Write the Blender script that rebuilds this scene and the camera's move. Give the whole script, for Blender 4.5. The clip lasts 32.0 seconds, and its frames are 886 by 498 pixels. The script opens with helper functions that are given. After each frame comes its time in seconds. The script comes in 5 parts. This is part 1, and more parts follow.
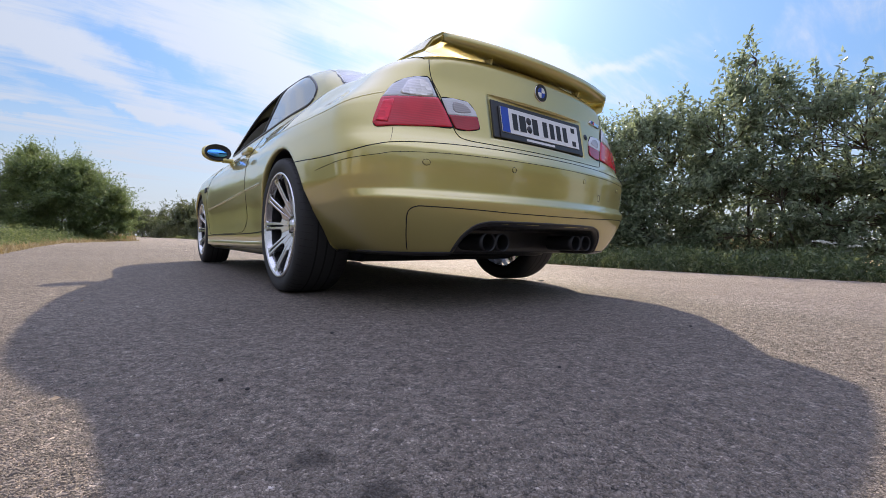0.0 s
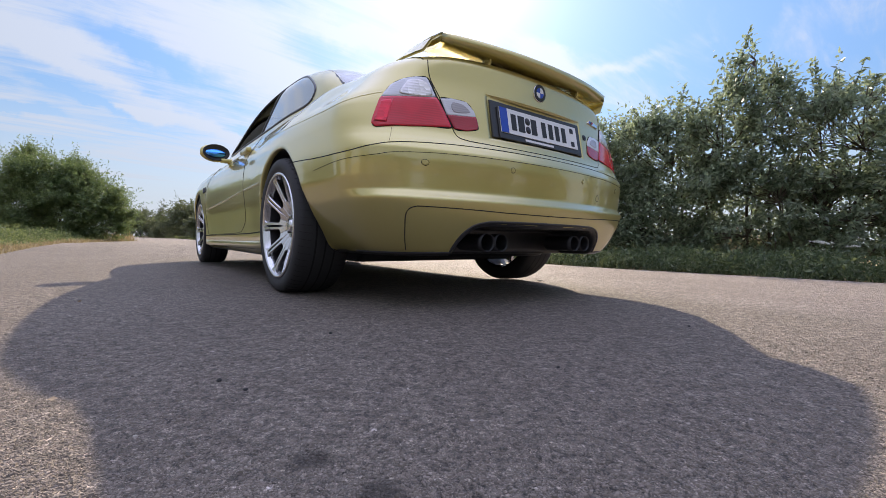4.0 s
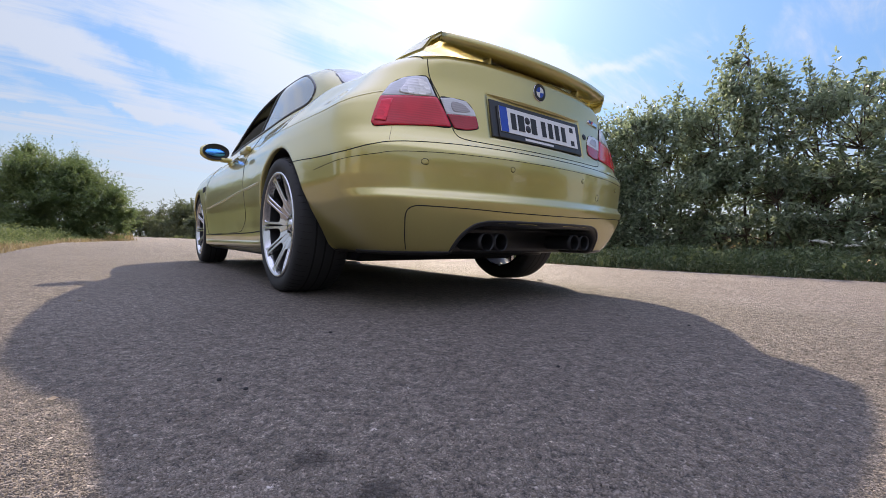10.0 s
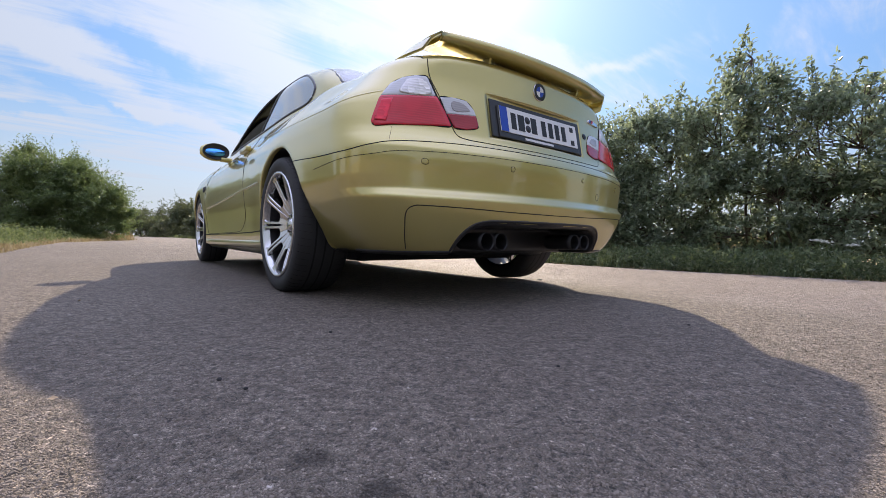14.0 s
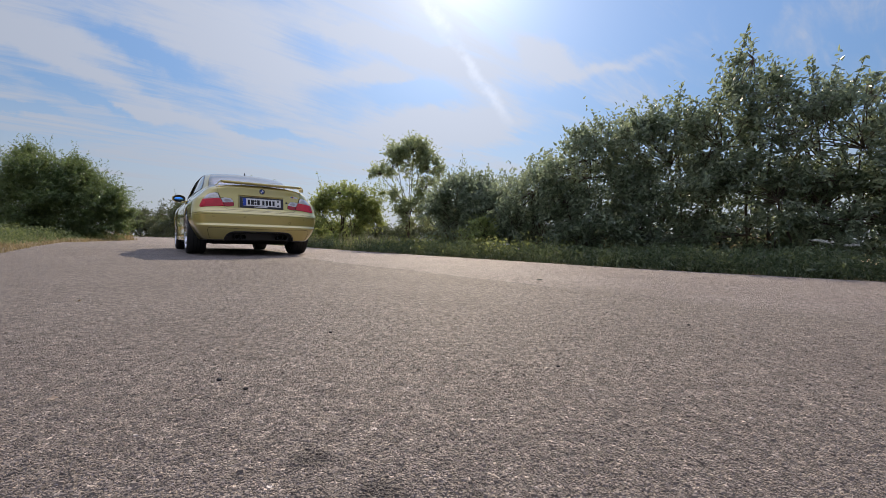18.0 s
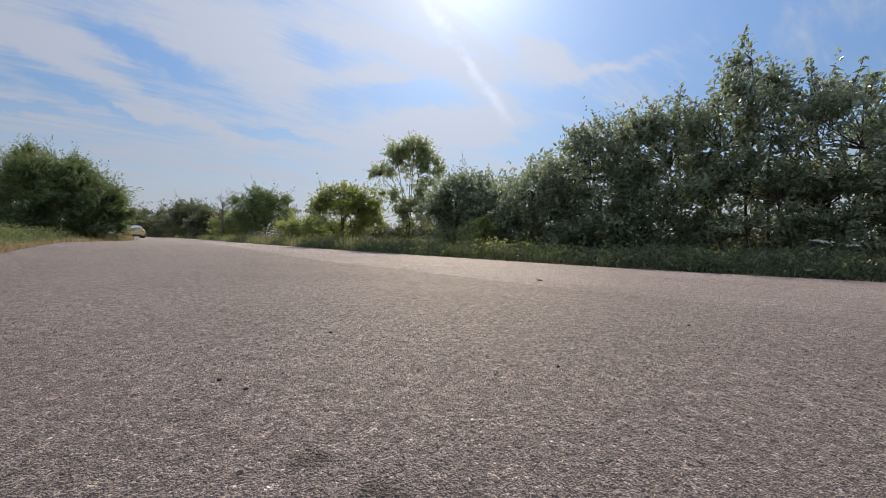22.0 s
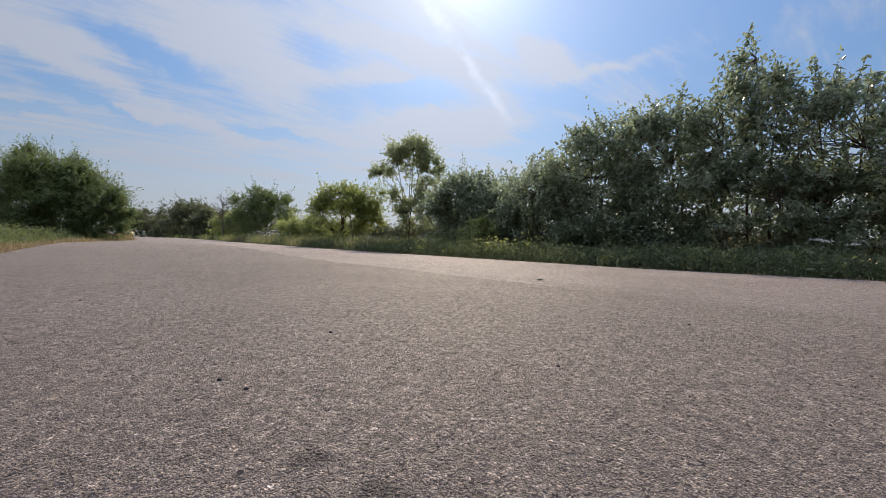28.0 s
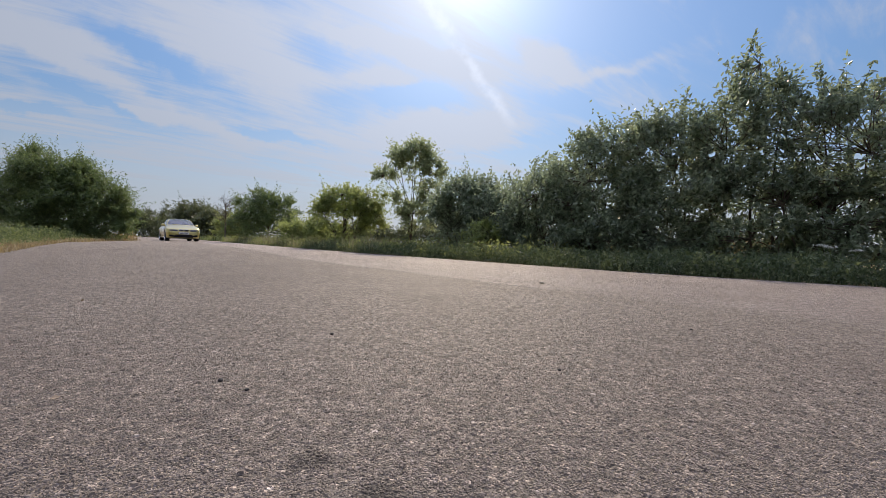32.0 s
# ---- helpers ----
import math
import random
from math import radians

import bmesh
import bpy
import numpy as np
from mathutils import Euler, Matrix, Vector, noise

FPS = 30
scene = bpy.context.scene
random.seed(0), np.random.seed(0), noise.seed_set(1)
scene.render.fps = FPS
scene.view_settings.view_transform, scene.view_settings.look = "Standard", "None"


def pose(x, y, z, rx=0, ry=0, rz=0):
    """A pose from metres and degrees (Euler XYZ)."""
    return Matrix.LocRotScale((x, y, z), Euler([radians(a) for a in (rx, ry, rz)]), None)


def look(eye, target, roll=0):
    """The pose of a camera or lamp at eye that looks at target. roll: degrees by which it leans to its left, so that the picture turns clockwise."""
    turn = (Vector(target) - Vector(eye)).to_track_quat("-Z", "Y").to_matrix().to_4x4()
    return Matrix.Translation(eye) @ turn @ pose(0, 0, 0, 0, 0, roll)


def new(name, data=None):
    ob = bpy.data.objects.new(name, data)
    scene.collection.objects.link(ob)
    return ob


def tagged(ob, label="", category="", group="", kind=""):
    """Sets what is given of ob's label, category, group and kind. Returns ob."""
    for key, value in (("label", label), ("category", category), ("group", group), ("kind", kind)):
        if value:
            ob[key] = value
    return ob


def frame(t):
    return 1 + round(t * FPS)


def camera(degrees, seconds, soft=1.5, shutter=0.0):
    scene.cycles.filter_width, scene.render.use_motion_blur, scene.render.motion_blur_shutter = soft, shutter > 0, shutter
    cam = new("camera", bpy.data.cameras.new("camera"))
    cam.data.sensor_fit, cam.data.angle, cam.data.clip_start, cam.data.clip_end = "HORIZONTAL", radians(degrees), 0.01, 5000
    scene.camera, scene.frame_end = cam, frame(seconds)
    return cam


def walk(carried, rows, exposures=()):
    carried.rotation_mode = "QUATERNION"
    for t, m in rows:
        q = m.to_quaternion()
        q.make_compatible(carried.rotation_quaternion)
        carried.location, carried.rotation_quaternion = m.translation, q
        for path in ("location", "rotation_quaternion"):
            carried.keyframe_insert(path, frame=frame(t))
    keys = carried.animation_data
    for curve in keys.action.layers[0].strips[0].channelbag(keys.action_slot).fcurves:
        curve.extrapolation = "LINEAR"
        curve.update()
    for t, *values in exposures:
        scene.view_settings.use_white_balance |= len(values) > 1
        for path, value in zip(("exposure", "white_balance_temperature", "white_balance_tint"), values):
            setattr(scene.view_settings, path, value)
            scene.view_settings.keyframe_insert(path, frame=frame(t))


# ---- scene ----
# ---- camera: a phone propped up on the asphalt, hardly moving ----
cam = camera(93.44, 32.0, soft=0.75)


def phone(yaw, tilt, lean):
    return pose(0, 0, 0.26, 90 - 0.92 + tilt, 0, yaw) @ pose(0, 0, 0, 0, 0, 1.28 + lean)


walk(cam, [
    (0.0, phone(0.187, 0.062, 0.02)), (1.0, phone(0.108, 0.074, 0.022)), (2.5, phone(0.05, 0.1, 0.03)),
    (3.5, phone(0.02, 0.1, 0.03)), (5.5, phone(0.002, 0.027, 0.016)), (7.0, phone(0, 0, 0)), (10.0, phone(0, 0, 0)),
    (12.0, phone(0, -0.028, -0.005)), (14.5, phone(0, -0.046, -0.008)), (17.5, phone(-0.01, -0.05, -0.018)),
    (19.0, phone(-0.01, -0.03, 0)), (21.0, phone(0, -0.006, 0)), (23.0, phone(0.02, -0.02, 0)),
    (25.0, phone(0.028, -0.03, 0)), (27.5, phone(0.02, -0.086, -0.075)), (28.3, phone(0.03, -0.06, -0.04)),
    (29.0, phone(0.1, 0.0, 0.05)), (30.0, phone(0.178, 0.15, 0.19)), (31.0, phone(0.25, 0.237, 0.324)),
    (31.6, phone(0.288, 0.29, 0.395)), (32.0, phone(0.283, 0.291, 0.393)),
], [(0.0, 0.56), (16.7, 0.56), (17.0, 0.4), (17.5, 0.2), (18.0, 0.02), (18.6, 0.0), (32.0, 0.0)])

# ---- light: a hazy summer sun low before the camera, thin high cloud ----
SUN_ELEVATION, SUN_AZIMUTH = 36.3, 1.4          # azimuth from +y towards +x
az, el = radians(SUN_AZIMUTH), radians(SUN_ELEVATION)
TO_SUN = Vector((math.sin(az) * math.cos(el), math.cos(az) * math.cos(el), math.sin(el)))
sun = new("sun", bpy.data.lights.new("sun", "SUN"))
sun.data.energy, sun.data.angle, sun.data.color = 4.4, radians(0.6), (1.0, 0.835, 0.63)
sun.matrix_world = look((0, 0, 30), Vector((0, 0, 30)) - TO_SUN)


class Nodes:
    """A node tree with short calls."""

    def __init__(self, tree):
        self.tree, self.n, self.l = tree, tree.nodes, tree.links
        self.n.clear()

    def add(self, kind, values=None, op=None, feature=None):
        node = self.n.new(kind)
        if op:
            node.operation = op
        if feature:
            node.feature = feature
        for key, value in (values or {}).items():
            if isinstance(value, bpy.types.NodeSocket):
                self.l.new(value, node.inputs[key])
            else:
                node.inputs[key].default_value = value
        return node

    def math(self, op, a, b=0.0, c=0.0):
        return self.add("ShaderNodeMath", {0: a, 1: b, 2: c}, op).outputs[0]

    def vec(self, op, a, b=(0, 0, 0)):
        node = self.add("ShaderNodeVectorMath", {0: a, 1: b}, op)
        return node.outputs["Value"] if op in ("DOT_PRODUCT", "LENGTH") else node.outputs[0]

    def noise(self, where, scale, detail=3.0, rough=0.55, distort=0.0):
        return self.add("ShaderNodeTexNoise", {"Vector": where, "Scale": scale, "Detail": detail, "Roughness": rough,
                                               "Distortion": distort}).outputs["Fac"]

    def voronoi(self, where, scale, feature="F1", out="Distance", randomness=1.0):
        return self.add("ShaderNodeTexVoronoi", {"Vector": where, "Scale": scale, "Randomness": randomness}, feature=feature).outputs[out]

    def ramp(self, fac, *stops):
        node = self.add("ShaderNodeValToRGB", {"Fac": fac})
        ramp = node.color_ramp
        while len(ramp.elements) < len(stops):
            ramp.elements.new(0.5)
        for e, (at, c) in zip(ramp.elements, stops):
            e.position, e.color = at, (*c, 1) if isinstance(c, tuple) else (c, c, c, 1)
        return node.outputs["Color"]

    def mix(self, fac, a, b, blend="MIX"):
        node = self.n.new("ShaderNodeMix")
        node.data_type, node.blend_type = "RGBA", blend
        for k, value in ((0, fac), (6, a), (7, b)):
            if isinstance(value, bpy.types.NodeSocket):
                self.l.new(value, node.inputs[k])
            else:
                node.inputs[k].default_value = (*value, 1) if isinstance(value, tuple) else value
        return node.outputs[2]

    def smooth(self, v, lo, hi):
        node = self.add("ShaderNodeMapRange", {0: v, 1: lo, 2: hi, 3: 0.0, 4: 1.0})
        node.interpolation_type = "SMOOTHSTEP"
        return node.outputs[0]


world = bpy.data.worlds.new("sky")
scene.world = world
world.use_nodes = True
s = Nodes(world.node_tree)
way = s.add("ShaderNodeTexCoord").outputs["Generated"]
air = s.add("ShaderNodeTexSky")
air.sky_type, air.sun_disc, air.sun_elevation, air.sun_rotation = "NISHITA", False, el, az
air.air_density, air.dust_density, air.ozone_density, air.altitude = 1.0, 0.4, 2.0, 100.0
sky = air.outputs[0]
xyz = s.add("ShaderNodeSeparateXYZ", {0: way})
up = s.math("MAXIMUM", xyz.outputs[2], 0.03)
flat = s.vec("MULTIPLY", s.add("ShaderNodeCombineXYZ", {0: s.math("DIVIDE", xyz.outputs[0], s.math("ADD", up, 0.12)),
                                                         1: s.math("DIVIDE", xyz.outputs[1], s.math("ADD", up, 0.12))}).outputs[0], (1, 1, 1))
# long thin veils, drawn out along one wind direction
turned = s.add("ShaderNodeMapping", {"Vector": flat, "Rotation": (0, 0, radians(-40))}).outputs[0]
drawn = s.vec("MULTIPLY", turned, (0.42, 1.5, 1.0))
veil = s.noise(drawn, 1.5, 9, 0.62, 1.0)
broad = s.noise(flat, 0.6, 3, 0.5, 0.3)
# the veil is thicker overhead and behind, thinner towards the right
thick = s.math("SUBTRACT", s.math("ADD", s.math("MULTIPLY", s.smooth(xyz.outputs[2], 0.55, 0.85), 0.25), s.math("MULTIPLY", s.smooth(xyz.outputs[1], 0.3, -0.4), 0.25)),
               s.math("MULTIPLY", s.smooth(xyz.outputs[0], 0.1, 0.5), 0.16))
# single streaks and banks of cloud, and clear gaps between them: bearing and height (tangents), slope, half length, half width, density
BANKS = [
    (-0.702, 0.438, -23.7, 0.203, 0.033, -0.27), (-0.403, 0.244, -10.7, 0.142, 0.014, -0.24), (-0.862, 0.327, -18.7, 0.122, 0.012, -0.24), (-1.024, 0.297, -10.7, 0.095, 0.012, -0.2),
    (-0.318, 0.456, -10.7, 0.095, 0.049, -0.13), (-0.263, 0.343, -13.7, 0.081, 0.046, -0.13), (-0.074, 0.354, -6.7, 0.102, 0.033, -0.34), (0.223, 0.314, -18.6, 0.108, 0.075, -0.25),
    (0.278, 0.529, -8.6, 0.163, 0.081, -0.2), (-0.124, 0.469, -13.6, 0.203, 0.023, 0.34), (-0.156, 0.396, 1.3, 0.081, 0.020, 0.28), (0.028, 0.28, 8.2, 0.203, 0.033, 0.3),
    (-0.89, 0.403, -22.7, 0.285, 0.024, 0.2), (-0.46, 0.466, -24.6, 0.23, 0.061, 0.16), (0.388, 0.427, 15.2, 0.163, 0.016, 0.15), (-0.659, 0.287, -12.7, 0.325, 0.016, 0.14),
    (0.233, 0.454, -40.4, 0.081, 0.035, 0.3), (-0.984, 0.474, -12.7, 0.163, 0.022, 0.2)]
north = s.math("MAXIMUM", xyz.outputs[1], 0.05)
spot = s.add("ShaderNodeCombineXYZ", {0: s.math("DIVIDE", xyz.outputs[0], north), 1: s.math("DIVIDE", xyz.outputs[2], north)}).outputs[0]
curl = s.vec("SUBTRACT", s.add("ShaderNodeTexNoise", {"Vector": spot, "Scale": 7.0, "Detail": 5.0, "Roughness": 0.6}).outputs["Color"], (0.5, 0.5, 0.5))
spot = s.vec("ADD", spot, s.vec("MULTIPLY", curl, (0.1, 0.1, 0.0)))
bank = 0.0
for u, v, slope, length, width, density in BANKS:
    near = s.add("ShaderNodeMapping", {"Vector": spot, "Location": (u, v, 0), "Rotation": (0, 0, radians(slope)), "Scale": (length, width, 1)})
    near.vector_type = "TEXTURE"
    near = near.outputs[0]
    bank = s.math("ADD", bank, s.math("MULTIPLY", s.math("POWER", 2.718, s.math("MULTIPLY", s.vec("DOT_PRODUCT", near, near), -1.0)), density * 1.3))
bank = s.math("MULTIPLY", bank, s.smooth(xyz.outputs[1], 0.1, 0.4))
wisp = s.noise(s.vec("MULTIPLY", turned, (0.7, 3.4, 1.0)), 3.0, 8, 0.65, 1.4)
cloud = s.smooth(s.math("ADD", s.math("ADD", thick, bank), s.math("ADD", s.math("ADD", s.math("MULTIPLY", veil, 0.8), s.math("MULTIPLY", wisp, 0.3)), s.math("MULTIPLY", broad, 0.4))), 0.53, 0.86)
# an old vapour trail that spreads, running away from the sun
trail_side = s.vec("DOT_PRODUCT", way, (0.7723, -0.2817, 0.5694))
near_trail = s.math("SUBTRACT", 1.0, s.smooth(s.math("ABSOLUTE", s.math("ADD", trail_side, s.math("MULTIPLY", s.math("SUBTRACT", s.noise(way, 11, 5, 0.65), 0.5), 0.045))), 0.001, 0.02))
trail_part = s.math("MULTIPLY", s.smooth(xyz.outputs[2], 0.25, 0.33), s.smooth(xyz.outputs[1], 0.3, 0.5))
trail = s.math("MULTIPLY", s.math("MULTIPLY", near_trail, trail_part), s.smooth(s.noise(way, 14, 6, 0.65), 0.3, 0.62))
cover = s.math("MAXIMUM", s.math("MULTIPLY", cloud, 0.85), s.math("MULTIPLY", trail, 0.75))
# haze scatters the sunlight forward into a wide glare
facing = s.math("MAXIMUM", s.vec("DOT_PRODUCT", s.vec("NORMALIZE", way), tuple(TO_SUN)), 0.0)
glare = s.math("ADD", s.math("MULTIPLY", s.math("POWER", facing, 12.0), 0.06), s.math("MULTIPLY", s.math("POWER", facing, 150.0), 1.3))
over = s.smooth(xyz.outputs[2], 0.5, 0.9)
high = s.math("ADD", s.math("ADD", s.math("SUBTRACT", 4.35, s.math("MULTIPLY", s.smooth(xyz.outputs[2], 0.3, 0.04), 0.45)), s.math("MULTIPLY", s.math("POWER", facing, 5.0), 2.6)), s.math("ADD", s.math("MULTIPLY", over, 5.4), s.math("MULTIPLY", trail, 1.5)))
white = s.add("ShaderNodeCombineXYZ", {0: s.math("ADD", high, s.math("MULTIPLY", glare, 4.0)), 1: s.math("ADD", s.math("MULTIPLY", high, 1.06), s.math("MULTIPLY", glare, 4.0)),
                                       2: s.math("ADD", s.math("MULTIPLY", high, s.math("ADD", 1.23, s.math("MULTIPLY", over, 0.4))), s.math("MULTIPLY", glare, 4.0))}).outputs[0]
deep = s.math("SUBTRACT", 1.0, s.math("MULTIPLY", s.smooth(xyz.outputs[2], 0.55, 0.12), 0.36))
clear = s.vec("ADD", s.vec("MULTIPLY", s.vec("MULTIPLY", sky, (1.04, 1.17, 1.3)), s.add("ShaderNodeCombineXYZ", {0: deep, 1: deep, 2: deep}).outputs[0]), s.add("ShaderNodeCombineXYZ", {0: s.math("MULTIPLY", glare, 4.0), 1: s.math("MULTIPLY", glare, 4.0), 2: s.math("MULTIPLY", glare, 4.0)}).outputs[0])
haze = s.math("SUBTRACT", 1.0, s.smooth(xyz.outputs[2], 0.03, 0.3))
veiled = s.mix(s.math("MAXIMUM", cover, s.math("MULTIPLY", haze, 0.88)), clear, white)
back = s.add("ShaderNodeBackground", {"Color": veiled, "Strength": 0.1})
s.l.new(back.outputs[0], s.add("ShaderNodeOutputWorld").inputs["Surface"])


# ---- materials ----
def material(name):
    m = bpy.data.materials.new(name)
    m.use_nodes = True
    n = Nodes(m.node_tree)
    return m, n, n.add("ShaderNodeTexCoord").outputs["Object"]


def finish(n, shader):
    n.l.new(shader, n.add("ShaderNodeOutputMaterial").inputs["Surface"])


def bump(n, height, strength=0.3, distance=0.01):
    return n.add("ShaderNodeBump", {"Height": height, "Strength": strength, "Distance": distance}).outputs[0]


def plain(name, colour, rough=0.5, metal=0.0, coat=0.0, grain=0.12, size=60.0, relief=0.0, alpha=None):
    """A painted, moulded or cast surface with slight unevenness at two scales."""
    m, n, at = material(name)
    fine, wide = n.noise(at, size, 4), n.noise(at, size / 14, 3)
    shade = n.math("ADD", n.math("MULTIPLY", fine, grain), n.math("MULTIPLY", wide, grain))
    colour2 = n.mix(shade, colour, tuple(c * 0.55 for c in colour))
    b = n.add("ShaderNodeBsdfPrincipled", {"Base Color": colour2, "Metallic": metal, "Coat Weight": coat, "Coat Roughness": 0.04,
                                           "Roughness": n.math("ADD", rough - 0.06, n.math("MULTIPLY", wide, 0.12))})
    if relief:
        n.l.new(bump(n, fine, relief, 0.004), b.inputs["Normal"])
    finish(n, b.outputs[0])
    return m


def clear_glass(name, colour, rough=0.0, index=1.5):
    """Thin glazing: it lets light through without bending it, and mirrors at a slant."""
    m, n, at = material(name)
    t = n.add("ShaderNodeBsdfTransparent", {"Color": (*colour, 1)})
    g = n.add("ShaderNodeBsdfGlossy", {"Color": (1, 1, 1, 1), "Roughness": rough})
    f = n.add("ShaderNodeFresnel", {"IOR": index}).outputs[0]
    f = n.math("MINIMUM", n.math("ADD", n.math("MULTIPLY", f, 1.25), 0.08), 1.0)
    finish(n, n.add("ShaderNodeMixShader", {0: f, 1: t.outputs[0], 2: g.outputs[0]}).outputs[0])
    return m


def leafy(name, green, young, dry=0.0, glow=0.35, sheen=0.8, rough=0.28):
    """Leaves: each one of its own tone, light shining through."""
    m, n, at = material(name)
    r = n.add("ShaderNodeNewGeometry").outputs["Random Per Island"]
    c = n.ramp(r, (0.0, tuple(g * 0.55 for g in green)), (0.5, green), (0.8, young), (1.0, tuple(0.5 * (y + dry) for y in young)))
    c = n.mix(n.math("MULTIPLY", n.noise(at, 1.3, 2), 0.35), c, tuple(g * 0.6 for g in green))
    b = n.add("ShaderNodeBsdfPrincipled", {"Base Color": c, "Roughness": n.math("ADD", rough, n.math("MULTIPLY", r, 0.22)), "Specular IOR Level": sheen})
    t = n.add("ShaderNodeBsdfTranslucent", {"Color": n.mix(0.65, c, young)})
    finish(n, n.add("ShaderNodeMixShader", {0: glow, 1: b.outputs[0], 2: t.outputs[0]}).outputs[0])
    return m


def drips(n, at):
    """Old oil drips on the road."""
    spot = n.math("MINIMUM", n.vec("LENGTH", n.vec("SUBTRACT", at, (-0.15, 0.49, 0.0))), n.vec("LENGTH", n.vec("SUBTRACT", at, (-0.06, 0.43, 0.0))))
    return n.math("SUBTRACT", 1.0, n.smooth(n.math("ADD", spot, n.math("MULTIPLY", n.noise(at, 60.0, 3), 0.03)), 0.022, 0.052))


def asphalt(name, tone, stone, gloss, worn=None):
    """Worn road surface: fine bound chippings of many tones, sparse pits and pale stones, wide stains."""
    m, n, at = material(name)
    wob = n.vec("ADD", at, n.vec("MULTIPLY", n.add("ShaderNodeTexNoise", {"Vector": at, "Scale": 150.0}).outputs["Color"], (0.006, 0.006, 0.0)))
    fine = n.add("ShaderNodeTexVoronoi", {"Vector": wob, "Scale": 210.0})
    dust = n.add("ShaderNodeTexVoronoi", {"Vector": at, "Scale": 560.0})
    coarse = n.add("ShaderNodeTexVoronoi", {"Vector": wob, "Scale": 95.0})
    pebble = n.add("ShaderNodeTexVoronoi", {"Vector": wob, "Scale": 58.0})
    first = [n.add("ShaderNodeSeparateColor", {0: v.outputs["Color"]}) for v in (fine, dust, coarse, pebble)]
    joint = n.add("ShaderNodeTexVoronoi", {"Vector": wob, "Scale": 210.0}, feature="DISTANCE_TO_EDGE").outputs["Distance"]
    chips = n.ramp(first[0].outputs[0], (0.0, tuple(t * 0.35 for t in tone)), (0.3, tuple(t * 0.8 for t in tone)), (0.75, tuple(t * 1.35 for t in tone)), (1.0, tuple(min(0.85, t * 1.9) for t in tone)))
    specks = n.ramp(first[1].outputs[1], (0.0, tuple(t * 0.1 for t in tone)), (0.55, tone), (0.9, tuple(t * 1.7 for t in tone)), (1.0, tuple(min(0.9, t * 3.0) for t in tone)))
    c = n.mix(0.42, chips, specks)
    c = n.mix(n.math("SUBTRACT", 0.9, n.smooth(joint, 0.0, 0.1)), c, tuple(t * 0.42 for t in tone))
    # pits where chippings have gone, pale stones lying proud
    hole = n.smooth(n.noise(at, 62.0, 4, 0.62, 0.8), 0.63, 0.69)
    proud = n.math("MULTIPLY", n.math("GREATER_THAN", first[3].outputs[0], 0.982), n.math("SUBTRACT", 1.0, n.smooth(pebble.outputs["Distance"], 0.2, 0.28)))
    c = n.mix(n.math("MULTIPLY", hole, 0.8), c, tuple(t * 0.12 for t in tone))
    c = n.mix(proud, c, stone)
    wide = n.noise(at, 0.9, 5, 0.6)
    c = n.mix(n.smooth(wide, 0.3, 0.75), c, n.mix(1.0, c, (0.76, 0.74, 0.73), "MULTIPLY"))
    middle = n.noise(at, 16.0, 4, 0.65)
    c = n.mix(n.smooth(middle, 0.4, 0.7), c, n.mix(1.0, c, (0.78, 0.76, 0.75), "MULTIPLY"))
    grain = n.noise(at, 75.0, 2, 0.5)
    c = n.mix(n.smooth(grain, 0.42, 0.6), c, n.mix(1.0, c, (1.22, 1.2, 1.19), "MULTIPLY"))
    c = n.mix(n.smooth(grain, 0.5, 0.34), c, n.mix(1.0, c, (0.6, 0.6, 0.6), "MULTIPLY"))
    broad = n.noise(at, 34.0, 2, 0.5)
    c = n.mix(n.smooth(broad, 0.35, 0.65), n.mix(1.0, c, (0.8, 0.8, 0.8), "MULTIPLY"), n.mix(1.0, c, (1.15, 1.15, 1.15), "MULTIPLY"))
    if worn:      # the overlay thins out along its edge: a point on the edge, the way across it, the darker tone below
        (px, py), (nx, ny), under = worn
        across = n.vec("DOT_PRODUCT", n.vec("SUBTRACT", at, (px, py, 0.0)), (nx, ny, 0.0))
        along = n.smooth(n.add("ShaderNodeSeparateXYZ", {0: at}).outputs[0], 0.45, 1.0)
        left = n.smooth(n.math("ADD", across, n.math("MULTIPLY", n.math("SUBTRACT", n.noise(at, 2.2, 4, 0.6), 0.5), 0.9)), 0.0, 0.55)
        c = n.mix(n.math("MULTIPLY", along, n.math("SUBTRACT", 1.0, left)), c, n.mix(1.0, c, under, "MULTIPLY"))
    # old oil drips
    oil = drips(n, at)
    c = n.mix(n.math("MULTIPLY", oil, 0.65), c, tuple(t * 0.12 for t in tone))
    h = n.math("ADD", n.math("MULTIPLY", n.smooth(joint, 0.0, 0.3), n.math("ADD", 0.5, first[0].outputs[1])), n.math("MULTIPLY", n.math("SUBTRACT", proud, hole), 1.3))
    h = n.math("ADD", h, n.math("ADD", n.math("MULTIPLY", first[2].outputs[1], 0.6), n.math("MULTIPLY", middle, 0.5)))
    b = n.add("ShaderNodeBsdfPrincipled", {"Base Color": c, "Roughness": n.math("ADD", gloss, n.math("MULTIPLY", first[1].outputs[2], 0.25)), "Specular IOR Level": 0.5,
                                           "Normal": bump(n, h, 1.0, 0.0042)})
    finish(n, b.outputs[0])
    return m


